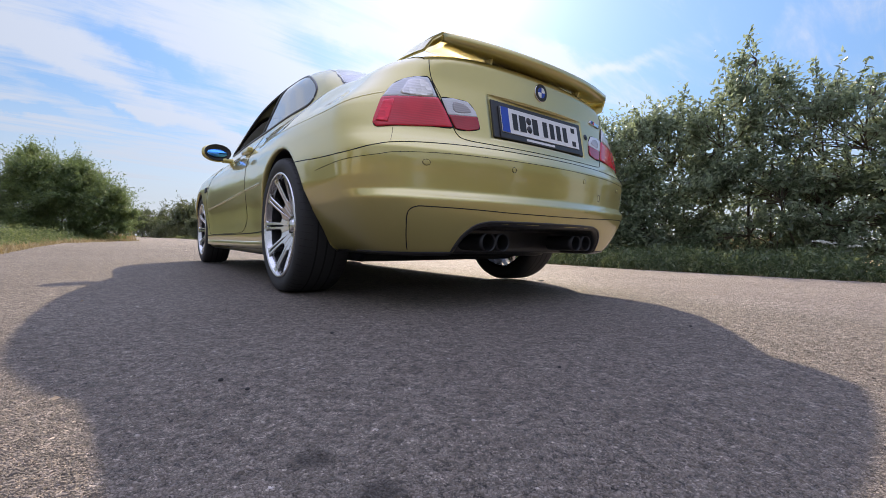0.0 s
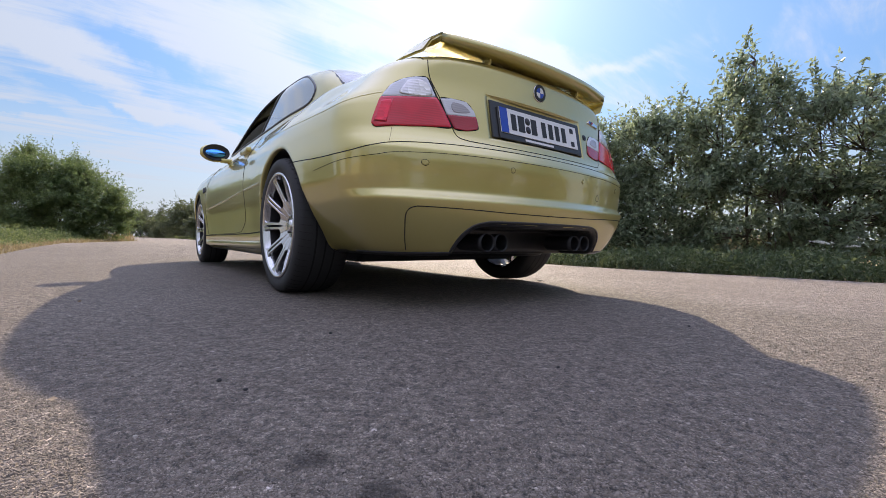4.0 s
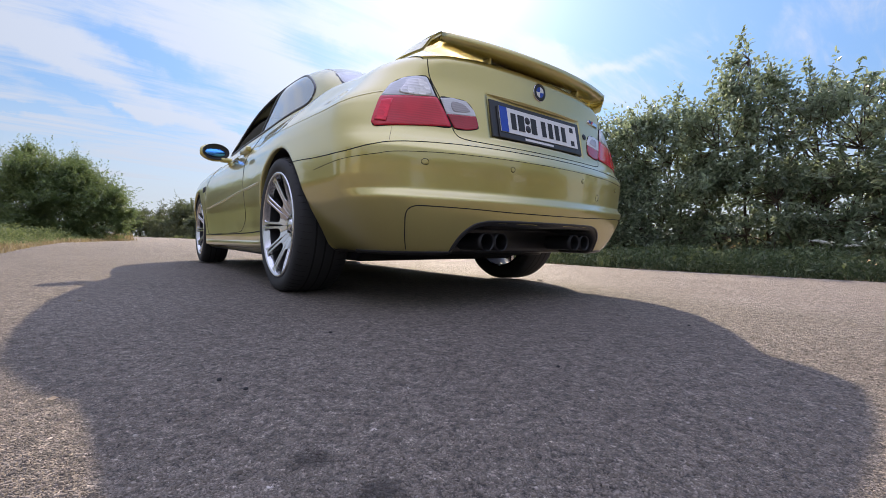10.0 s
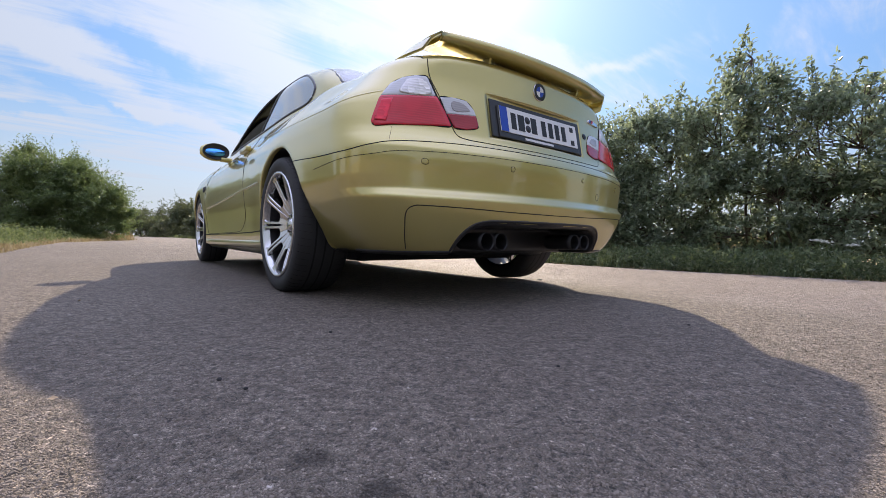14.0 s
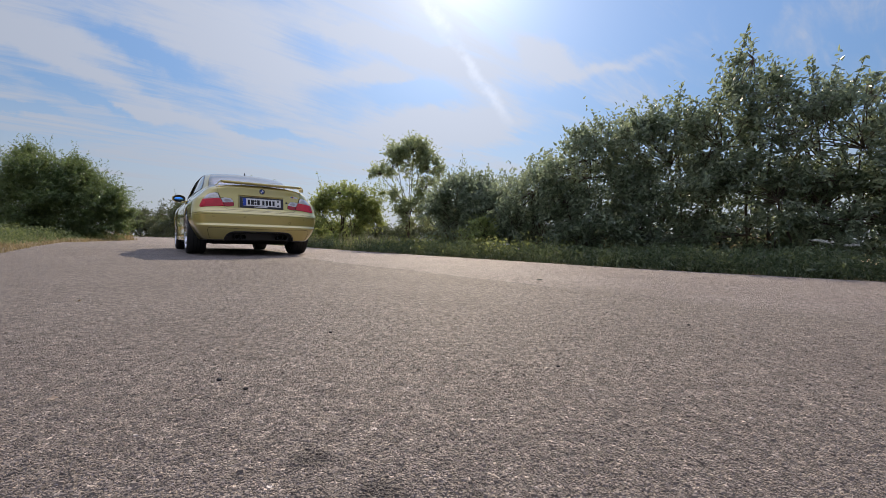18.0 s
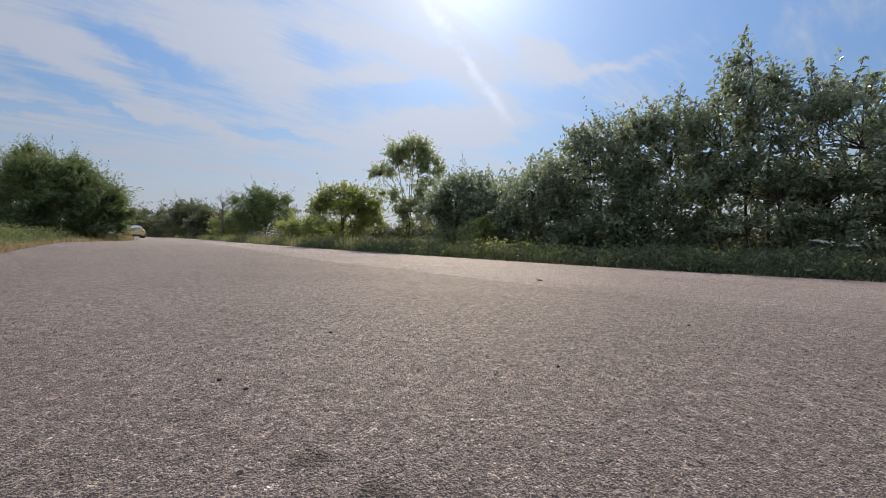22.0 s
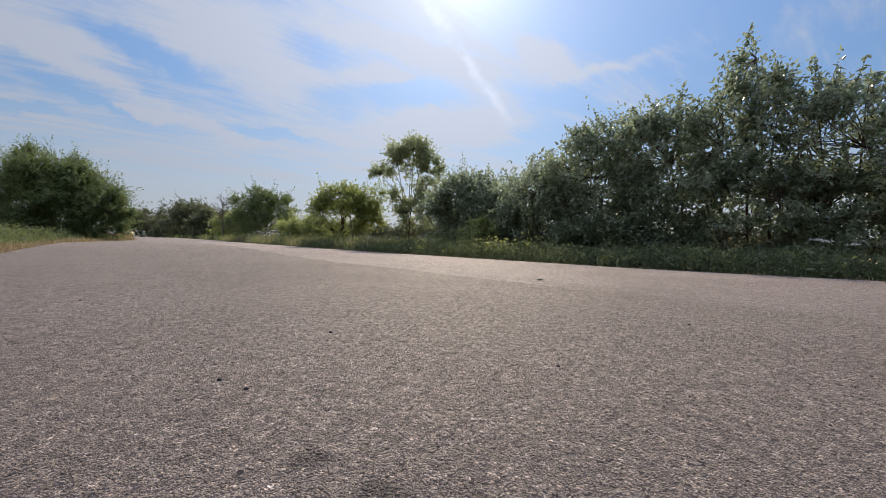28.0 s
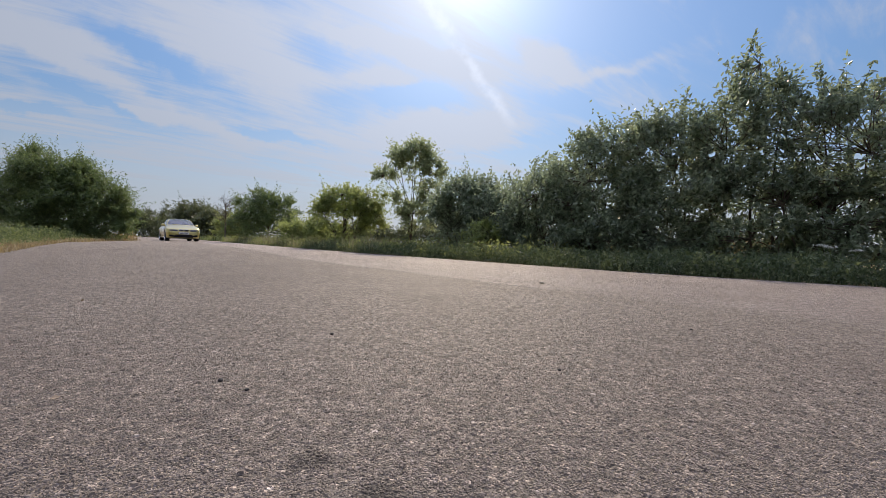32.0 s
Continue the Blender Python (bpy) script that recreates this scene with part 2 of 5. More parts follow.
def chip_stone(name):
    """Bound chippings, each of its own dull tone; a few are pale."""
    m, n, at = material(name)
    r = n.add("ShaderNodeNewGeometry").outputs["Random Per Island"]
    c = n.ramp(r, (0.0, (0.13, 0.11, 0.09)), (0.4, (0.24, 0.203, 0.165)), (0.985, (0.31, 0.262, 0.215)), (1.0, (0.58, 0.51, 0.44)))
    c = n.mix(n.math("MULTIPLY", n.noise(at, 700.0, 2), 0.5), c, (0.12, 0.1, 0.088))
    c = n.mix(n.math("MULTIPLY", drips(n, at), 0.65), c, (0.03, 0.026, 0.024))
    b = n.add("ShaderNodeBsdfPrincipled", {"Base Color": c, "Roughness": 0.75, "Specular IOR Level": 0.2})
    finish(n, b.outputs[0])
    return m


def soil(name, a, b2, c2):
    m, n, at = material(name)
    c = n.mix(n.smooth(n.noise(at, 0.35, 5, 0.6), 0.35, 0.65), a, b2)
    c = n.mix(n.smooth(n.noise(at, 12.0, 4, 0.7), 0.45, 0.7), c, c2)
    b = n.add("ShaderNodeBsdfPrincipled", {"Base Color": c, "Roughness": 0.95, "Specular IOR Level": 0.1, "Normal": bump(n, n.noise(at, 25, 4, 0.7), 0.6, 0.03)})
    finish(n, b.outputs[0])
    return m


def car_paint(name, colour, edge):
    """Metallic paint: flakes that tilt the mirror direction, under a clear coat."""
    m, n, at = material(name)
    flake = n.add("ShaderNodeTexVoronoi", {"Vector": at, "Scale": 900.0})
    c = n.mix(n.math("MULTIPLY", n.add("ShaderNodeSeparateColor", {0: flake.outputs["Color"]}).outputs[0], 0.22), colour, edge)
    dust = n.noise(at, 3.0, 5, 0.6)
    c = n.mix(n.math("MULTIPLY", n.smooth(dust, 0.45, 0.8), 0.12), c, (0.45, 0.42, 0.33))
    b = n.add("ShaderNodeBsdfPrincipled", {"Base Color": c, "Metallic": 0.62, "Roughness": n.math("ADD", 0.26, n.math("MULTIPLY", dust, 0.1)),
                                           "Coat Weight": 1.0, "Coat Roughness": n.math("ADD", 0.015, n.math("MULTIPLY", dust, 0.03)), "Coat IOR": 1.75})
    finish(n, b.outputs[0])
    return m


def lens_plastic(name, colour, rough=0.1, depth=0.4):
    """Coloured lamp lens with fine moulded ribs."""
    m, n, at = material(name)
    wave = n.add("ShaderNodeTexWave", {"Vector": at, "Scale": 34.0, "Distortion": 2.5, "Detail": 3.0})
    wave.bands_direction = "Z"
    w = wave.outputs["Fac"]
    facets = n.smooth(n.noise(at, 11.0, 1, 0.4), 0.36, 0.6)
    c = n.mix(n.math("MULTIPLY", n.math("MULTIPLY", facets, n.math("ADD", 0.3, n.math("MULTIPLY", w, 0.7))), depth), colour, tuple(x * 0.45 for x in colour))
    b = n.add("ShaderNodeBsdfPrincipled", {"Base Color": c, "Roughness": rough, "Coat Weight": 0.4, "Coat Roughness": 0.03, "Normal": bump(n, w, 0.05, 0.003)})
    finish(n, b.outputs[0])
    return m


def facets(name, colour):
    """Silvered reflector pressed into small facets, seen through the lamp's cover."""
    m, n, at = material(name)
    cell = n.add("ShaderNodeTexVoronoi", {"Vector": n.vec("MULTIPLY", at, (45.0, 45.0, 90.0)), "Scale": 1.0, "Randomness": 0.35})
    tone = n.add("ShaderNodeSeparateColor", {0: cell.outputs["Color"]}).outputs[0]
    c = n.mix(n.math("MULTIPLY", tone, 0.6), colour, tuple(x * 0.45 for x in colour))
    b = n.add("ShaderNodeBsdfPrincipled", {"Base Color": c, "Metallic": 0.7, "Roughness": 0.3, "Coat Weight": 0.8, "Coat Roughness": 0.03, "Normal": bump(n, cell.outputs["Distance"], 0.35, 0.004)})
    finish(n, b.outputs[0])
    return m


PAINT = car_paint("metallic_yellow_paint", (0.535, 0.454, 0.145), (0.7, 0.62, 0.285))
BLACK = plain("black_plastic", (0.03, 0.03, 0.033), 0.34, relief=0.15, size=300)
GAP = plain("dark_joint", (0.008, 0.008, 0.008), 0.85)
RUBBER = plain("tyre_rubber", (0.026, 0.026, 0.028), 0.72, relief=0.2, size=200)
ALLOY = plain("silver_alloy", (0.66, 0.66, 0.67), 0.2, 0.95, 0.3)
DARK_METAL = plain("dark_metal", (0.06, 0.06, 0.065), 0.45, 0.8)
CHROME = plain("chrome", (0.75, 0.75, 0.76), 0.12, 1.0)
RED_LENS = lens_plastic("red_lens", (0.62, 0.014, 0.04))
BRIGHT_RED = facets("bright_red_reflector", (0.68, 0.02, 0.05))
DARK_RED_LENS = lens_plastic("dark_red_lens", (0.36, 0.01, 0.03))
CLEAR_LENS = lens_plastic("clear_lens", (0.66, 0.67, 0.71), depth=0.2)
FACETS = facets("silvered_reflector", (0.72, 0.69, 0.66))
HEAD_LENS = lens_plastic("head_lamp_glass", (0.15, 0.155, 0.17))
SMOKE_LENS = lens_plastic("shaded_lens", (0.42, 0.4, 0.42))
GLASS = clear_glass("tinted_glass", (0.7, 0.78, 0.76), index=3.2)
FRONT_GLASS_TINT = clear_glass("windscreen_glass", (0.55, 0.63, 0.66), index=1.42)
INTERIOR = plain("dark_interior_cloth", (0.02, 0.02, 0.022), 0.9, relief=0.3, size=250)
WHITE = plain("white_reflective_film", (0.78, 0.78, 0.77), 0.4)
BLUE = plain("blue_film", (0.01, 0.06, 0.42), 0.35)
MIRROR_BLUE = plain("blue_mirror_glass", (0.12, 0.42, 1.0), 0.22, 1.0, grain=0.02)
INK = plain("black_ink", (0.01, 0.01, 0.01), 0.5)
ROAD = asphalt("worn_asphalt", (0.262, 0.222, 0.181), (0.55, 0.49, 0.44), 0.62)
LANE = asphalt("pale_asphalt", (0.355, 0.298, 0.256), (0.55, 0.5, 0.45), 0.58, ((0.73, 2.49), (0.77, 0.64), (0.735, 0.74, 0.71)))
GROUND = soil("dry_field", (0.3, 0.22, 0.12), (0.4, 0.3, 0.17), (0.16, 0.14, 0.06))
BARK = plain("grey_brown_bark", (0.09, 0.07, 0.05), 0.9, relief=0.6, size=40)
HEDGE_LEAF = leafy("hedge_leaf", (0.1, 0.145, 0.09), (0.42, 0.5, 0.31), glow=0.52, sheen=1.0, rough=0.22)
THORN_LEAF = leafy("thorn_leaf", (0.085, 0.135, 0.055), (0.26, 0.34, 0.12), glow=0.45)
WEED_LEAF = leafy("weed_leaf", (0.14, 0.17, 0.06), (0.34, 0.38, 0.13), glow=0.5, sheen=0.4, rough=0.45)
TREE_LEAF = leafy("young_tree_leaf", (0.22, 0.28, 0.15), (0.5, 0.57, 0.32), glow=0.58)
YELLOW_LEAF = leafy("yellowish_leaf", (0.17, 0.23, 0.07), (0.44, 0.5, 0.17), glow=0.58)
DARK_LEAF = leafy("dark_leaf", (0.08, 0.105, 0.055), (0.18, 0.21, 0.09), glow=0.4)
BUSH_LEAF = leafy("bush_leaf", (0.12, 0.15, 0.06), (0.3, 0.33, 0.12), glow=0.5)
GRASS = leafy("green_grass", (0.1, 0.145, 0.055), (0.26, 0.31, 0.12), 0.2, sheen=0.3, rough=0.5)
# darker copy of green_grass: the hedge's shade on the verge is in its colour
SHADED_VERGE_GRASS = leafy("shaded_verge_grass", (0.075, 0.11, 0.05), (0.19, 0.23, 0.1), 0.2, sheen=0.3, rough=0.5)
PALE_GRASS = leafy("pale_grass", (0.19, 0.2, 0.1), (0.38, 0.36, 0.2), 0.3, sheen=0.3, rough=0.5)
DRY_GRASS = leafy("dry_grass", (0.22, 0.165, 0.08), (0.42, 0.335, 0.17), 0.3, sheen=0.3, rough=0.5)
STONE = chip_stone("grey_chippings")
TAR = plain("dark_joint_tar", (0.08, 0.068, 0.06), 0.7, relief=0.5, size=90)
PEBBLE = plain("dark_pebble", (0.03, 0.028, 0.027), 0.8, relief=0.4, size=200)
DRY_LEAF = plain("dry_yellow_leaf", (0.55, 0.4, 0.24), 0.7)
PETAL = plain("white_petals", (0.75, 0.75, 0.68), 0.8)


# ---- mesh helpers ----
def mesh_object(name, verts, faces, mat, parent=None, label="", smooth=True, normals=None):
    """One mesh object out of arrays, under a parent if one is given."""
    me = bpy.data.meshes.new(name)
    verts = np.asarray(verts, dtype=np.float32)
    if isinstance(faces, np.ndarray):
        k = faces.shape[1]
        me.vertices.add(len(verts))
        me.vertices.foreach_set("co", verts.ravel())
        me.loops.add(faces.size)
        me.loops.foreach_set("vertex_index", faces.ravel().astype(np.int32))
        me.polygons.add(len(faces))
        me.polygons.foreach_set("loop_start", np.arange(0, faces.size, k, dtype=np.int32))
        me.polygons.foreach_set("loop_total", np.full(len(faces), k, dtype=np.int32))
        me.update(calc_edges=True)
    else:
        me.from_pydata([tuple(v) for v in verts], [], faces)
    me.polygons.foreach_set("use_smooth", np.full(len(me.polygons), smooth))
    me.materials.append(mat)
    if normals is not None:
        me.normals_split_custom_set_from_vertices([tuple(v) for v in normals])
    ob = new(name, me)
    if parent:
        ob.parent = parent
    return tagged(ob, label)


def part(name, bm, mat, parent, label="", smooth=False):
    """Links a bmesh as one mesh object under a thing or a part."""
    me = bpy.data.meshes.new(name)
    bmesh.ops.recalc_face_normals(bm, faces=bm.faces)
    bm.to_mesh(me)
    bm.free()
    me.polygons.foreach_set("use_smooth", np.full(len(me.polygons), smooth))
    me.materials.append(mat)
    ob = new(name, me)
    ob.parent = parent
    return tagged(ob, label)


def box(size, at=(0, 0, 0), bevel=0.0, m=None):
    bm = bmesh.new()
    bmesh.ops.create_cube(bm, size=1.0, matrix=(m or Matrix()) @ Matrix.Translation(at) @ Matrix.Diagonal((*size, 1)))
    if bevel:
        bmesh.ops.bevel(bm, geom=bm.edges[:], offset=bevel, segments=3, affect="EDGES", profile=0.6)
    return bm


def lathe(profile, steps=48, m=None):
    """A turned form: (radius, height) pairs round the x axis; height along x."""
    a = np.linspace(0, 2 * np.pi, steps, endpoint=False)
    v = np.concatenate([np.stack([np.full(steps, h), r * np.cos(a), r * np.sin(a)], 1) for r, h in profile])
    k = np.arange(steps)
    f = np.concatenate([np.stack([i * steps + k, i * steps + (k + 1) % steps, (i + 1) * steps + (k + 1) % steps, (i + 1) * steps + k], 1)
                        for i in range(len(profile) - 1)])
    if m is not None:
        v = v @ np.array(m.to_3x3()).T + np.array(m.translation)
    return v, f


def tube(points, radius, sides=6, closed=False, taper=None):
    """Verts and quads of a round rod along a line of points."""
    p = np.asarray(points, float)
    n = len(p)
    d = np.roll(p, -1, 0) - np.roll(p, 1, 0) if closed else np.gradient(p, axis=0)
    d /= np.linalg.norm(d, axis=1)[:, None] + 1e-9
    ref = np.where(np.abs(d[:, 2:3]) > 0.9, (1.0, 0, 0), (0, 0, 1.0))
    u = np.cross(d, ref)
    u /= np.linalg.norm(u, axis=1)[:, None] + 1e-9
    w = np.cross(d, u)
    r = np.full(n, radius) if taper is None else np.asarray(taper)
    a = np.linspace(0, 2 * np.pi, sides, endpoint=False)
    v = p[:, None] + r[:, None, None] * (np.cos(a)[None, :, None] * u[:, None] + np.sin(a)[None, :, None] * w[:, None])
    rows = n if closed else n - 1
    i, k = np.meshgrid(np.arange(rows), np.arange(sides), indexing="ij")
    j = (i + 1) % n
    f = np.stack([i * sides + k, i * sides + (k + 1) % sides, j * sides + (k + 1) % sides, j * sides + k], -1).reshape(-1, 4)
    return v.reshape(-1, 3), f


def joined(pieces):
    vs, fs, o = [], [], 0
    for v, f in pieces:
        vs.append(v), fs.append(f + o)
        o += len(v)
    return np.concatenate(vs), np.concatenate(fs)


def curve1(xs, ys):
    """A smooth, monotone curve through the given points, for arrays."""
    xs, ys = np.array(xs, float), np.array(ys, float)
    d = np.diff(ys) / np.diff(xs)
    m = np.concatenate([[d[0]], np.where(d[1:] * d[:-1] > 0, 2 * d[1:] * d[:-1] / (d[1:] + d[:-1] + 1e-12), 0), [d[-1]]])

    def at(v):
        v = np.clip(v, xs[0], xs[-1])
        i = np.clip(np.searchsorted(xs, v, side="right") - 1, 0, len(xs) - 2)
        h = xs[i + 1] - xs[i]
        t = (v - xs[i]) / h
        return ((1 + 2 * t) * (1 - t) ** 2 * ys[i] + t * (1 - t) ** 2 * h * m[i] + t * t * (3 - 2 * t) * ys[i + 1] + t * t * (t - 1) * h * m[i + 1])
    return at


# ---- the place: ground sheet, asphalt ----
def sheet(name, outline, z, mat, label, category):
    bm = bmesh.new()
    bm.faces.new([bm.verts.new((x, y, z)) for x, y in outline])
    bmesh.ops.triangulate(bm, faces=bm.faces)
    me = bpy.data.meshes.new(name)
    bmesh.ops.recalc_face_normals(bm, faces=bm.faces)
    bm.to_mesh(me)
    bm.free()
    me.materials.append(mat)
    return tagged(new(name, me), label, category, kind="structure")


sheet("ground", [(-1500, -1500), (1500, -1500), (1500, 1500), (-1500, 1500)], -0.03, GROUND, "dry brown stubble field and bare verge earth", "ground")
sheet("road", [(9.5, -12), (6.3, 0.6), (4.75, 2.6), (3.83, 3.6), (2.97, 4.24), (2.13, 4.95), (1.0, 6.3), (-0.25, 7.8), (-1.87, 9.7), (-5.0, 14.0), (-9.5, 20.2), (-15.6, 29), (-37.5, 60.3),
               (-74, 107), (-84, 101), (-55, 66), (-42, 49), (-29, 36), (-20.5, 27), (-16.3, 21.9), (-13.9, 17.2), (-11.4, 12.5),
               (-7.85, 8.0), (-5.46, 5.14), (-4.3, 3.2), (-4.6, -12)], 0.0, ROAD, "grey-brown worn asphalt with coarse chippings", "road")
sheet("pale_lane", [(9.4, -12), (6.2, 0.6), (4.65, 2.6), (3.75, 3.58), (2.9, 4.2), (2.07, 4.88), (0.95, 6.2), (-0.31, 7.7), (-1.93, 9.6), (-5.05, 13.9), (-9.55, 20.1),
                    (-15.65, 28.9), (-15.9, 28.0), (-10.7, 18.2), (-6.9, 13.2), (-4.2, 9.3), (-2.53, 6.57), (-1.16, 4.68), (-0.43, 3.86), (0.08, 3.22), (0.31, 2.94), (0.73, 2.49), (1.1, 2.05), (1.5, 1.5), (2.0, 0.5), (2.4, -12)], 0.0005, LANE,
      "paler strip of asphalt along the verge", "road")


# ---- the car: x to its right, y forward, z up, origin on the road under the rear axle ----
def smax(a, b, k):
    h = np.maximum(k - np.abs(a - b), 0) / k
    return np.maximum(a, b) + h * h * k * 0.25


def smin(a, b, k):
    return -smax(-a, -b, k)


def ramp(v, lo, hi):
    t = np.clip((v - lo) / (hi - lo), 0, 1)
    return t * t * (3 - 2 * t)


PLAN = curve1([-1.0, -0.7, -0.36, 0, 0.36, 0.7, 1.4, 2.1, 2.4, 2.73, 3.1, 3.6], [0.843, 0.866, 0.884, 0.892, 0.882, 0.870, 0.868, 0.872, 0.884, 0.888, 0.868, 0.83])
SIDE = curve1([0.12, 0.17, 0.21, 0.26, 0.36, 0.5, 0.6, 0.7, 0.76, 0.80, 0.84, 0.88, 0.93, 1.0, 1.1], [-0.13, -0.07, -0.04, -0.028, -0.024, -0.006, 0, -0.01, -0.026, -0.044, -0.072, -0.102, -0.145, -0.21, -0.33])
TUCK = curve1([0.15, 0.2, 0.25, 0.3, 0.36, 0.42, 0.5], [-0.20, -0.145, -0.1, -0.066, -0.034, -0.014, 0])
DECK = curve1([-1.0, -0.86, -0.6, -0.3, 0.2, 2.0, 2.35, 2.7, 3.1, 3.4, 3.6], [1.0, 1.018, 1.045, 1.052, 0.97, 0.95, 0.965, 0.925, 0.835, 0.735, 0.64])
TAIL = curve1([0.14, 0.2, 0.3, 0.395, 0.42, 0.438, 0.454, 0.5, 0.57, 0.593, 0.612, 0.63, 0.65, 0.68, 0.8, 0.9, 0.975, 1.03], [-0.812, -0.887, -0.947, -0.979, -0.983, -0.969, -0.958, -0.96, -0.965, -0.965, -0.957, -0.946, -0.932, -0.919, -0.895, -0.879, -0.877, -0.852])
NOSE = curve1([0.14, 0.22, 0.35, 0.5, 0.56, 0.62, 0.7, 0.8], [3.42, 3.49, 3.512, 3.51, 3.49, 3.47, 3.44, 3.36])
CABIN = curve1([-0.5, -0.3, 0.1, 0.6, 1.3, 1.9, 2.4], [0.54, 0.61, 0.70, 0.738, 0.748, 0.737, 0.70])
ROOF = curve1([-0.55, -0.4, -0.15, 0.1, 0.4, 0.7, 1.0, 1.3, 1.6, 1.9, 2.2, 2.5], [0.96, 1.03, 1.155, 1.255, 1.328, 1.36, 1.37, 1.366, 1.327, 1.225, 1.09, 0.95])
WHEELS = (0.0, 2.731)


def body_form(x, y, z):
    """Below nought inside the bodywork."""
    a = np.abs(x)
    side = a - PLAN(y) - SIDE(z) - TUCK(z) * np.clip((-0.25 - y) / 0.12, 0, 1)
    side = side + 0.03 * ramp(-y, 0.15, 0.5) * ramp(z, 0.76, 0.9)
    top = z - DECK(y) + (0.045 + 0.05 * ramp(-y, 0.05, 0.5)) * (a / 0.75) ** 2.5
    bow = 0.122 * (a / 0.8) ** 2.2
    tail = TAIL(z) + bow - y
    nose = y - NOSE(z) + 0.16 * (a / 0.8) ** 2.6
    low = smax(smax(side, tail, 0.17), nose, 0.16)
    low = smax(low, top, 0.045)
    low = smax(low, 0.155 + 0.055 * np.clip((-y - 0.2) / 0.1, 0, 1) - z, 0.03)
    cab = a - CABIN(y) + 0.355 * (z - 0.92)
    roof = z - ROOF(y) + 0.048 * (a / 0.55) ** 2
    house = np.maximum(smax(cab, roof * 0.85, 0.09), np.maximum(0.85 - z, np.abs(y - 1.0) - 1.52))
    f = smin(low, house, 0.05)
    for wy in WHEELS:
        arch = np.hypot(y - wy, z - 0.335) - (0.362 if wy == 0 else 0.358)
        f = smax(f, -np.maximum(arch, 0.55 - a), 0.018)
    # plate bay in the boot lid; opening of the rear apron for the tail pipes
    bay = np.maximum(np.maximum(a - 0.305, np.abs(z - 0.772) - 0.084), y + 0.878 - 0.16 * (z - 0.775))
    f = smax(f, -bay, 0.016)
    apron = smax(np.abs(x + 0.012) - 0.448 + 0.3 * np.maximum(z - 0.25, 0), z - 0.326, 0.1)
    apron = np.maximum(apron, y + 0.68)
    return smax(f, -apron, 0.02)


def iso_mesh(form, axes):
    """Surface of a form as quads (one vertex per mixed cell, drawn onto the form), with true normals."""
    step = 0.012
    n = [len(q) for q in axes]
    v = form(axes[0][:, None, None], axes[1][None, :, None], axes[2][None, None, :])
    v = np.broadcast_to(v, n)
    inside = v < 0
    cells = [q - 1 for q in n]
    total = np.zeros(cells, np.int8)
    for i in (0, 1):
        for j in (0, 1):
            for k in (0, 1):
                total += inside[i:i + cells[0], j:j + cells[1], k:k + cells[2]]
    mixed = (total > 0) & (total < 8)
    index = np.full(cells, -1, np.int64)
    index[mixed] = np.arange(mixed.sum())
    c = np.argwhere(mixed)
    p = np.stack([(axes[d][c[:, d]] + axes[d][c[:, d] + 1]) / 2 for d in range(3)], 1)

    def gradient(p, e=0.003):
        return np.stack([form(*(p + q).T) - form(*(p - q).T) for q in np.eye(3) * e], 1) / (2 * e)
    for _ in range(6):
        g = gradient(p)
        move = -(form(*p.T) / np.maximum((g * g).sum(1), 0.05))[:, None] * g
        far = np.linalg.norm(move, axis=1)[:, None]
        p = p + move * np.minimum(1, 0.5 * step / np.maximum(far, 1e-9))
    g = gradient(p)
    normals = g / np.maximum(np.linalg.norm(g, axis=1)[:, None], 1e-9)
    faces = []
    for d in range(3):
        e, f = [q for q in range(3) if q != d]
        a = inside[tuple(slice(0, -1) if q == d else slice(1, -1) for q in range(3))]
        b = inside[tuple(slice(1, None) if q == d else slice(1, -1) for q in range(3))]
        for flip, hits in ((0, np.argwhere(a & ~b)), (1, np.argwhere(~a & b))):
            h = hits.copy()
            h[:, e] += 1
            h[:, f] += 1
            corners = []
            for de, df in ((-1, -1), (0, -1), (0, 0), (-1, 0)):
                q = h.copy()
                q[:, e] += de
                q[:, f] += df
                corners.append(index[q[:, 0], q[:, 1], q[:, 2]])
            quad = np.stack(corners, 1)
            faces.append(quad[:, ::-1] if flip ^ (d == 1) else quad)
    return p, np.concatenate(faces), normals


def submesh(name, p, faces, normals, keep, mat, parent, label=""):
    f = faces[keep]
    used, back = np.unique(f, return_inverse=True)
    return mesh_object(name, p[used], back.reshape(f.shape), mat, parent, label, normals=normals[used])


def inside_outline(pts, u, v):
    """Whether (u, v) lie in a closed outline."""
    q = np.array(pts, float)
    r = np.zeros(u.shape, bool)
    for (x0, y0), (x1, y1) in zip(q, np.roll(q, -1, 0)):
        hit = (y0 > v) != (y1 > v)
        r ^= hit & (u < (x1 - x0) * (v - y0) / (y1 - y0 + 1e-12) + x0)
    return r


def rounded(pts, n=8, closed=True):
    """A smooth line through points."""
    q = np.array(pts, float)
    m = len(q)
    out = []
    for i in range(m if closed else m - 1):
        a, b, c, d = (q[(i + k) % m] if closed else q[min(max(i + k, 0), m - 1)] for k in (-1, 0, 1, 2))
        for t in np.linspace(0, 1, n, endpoint=False):
            out.append(0.5 * (2 * b + (c - a) * t + (2 * a - 5 * b + 4 * c - d) * t * t + (3 * b - a - 3 * c + d) * t ** 3))
    if not closed:
        out.append(q[-1])
    return np.array(out)


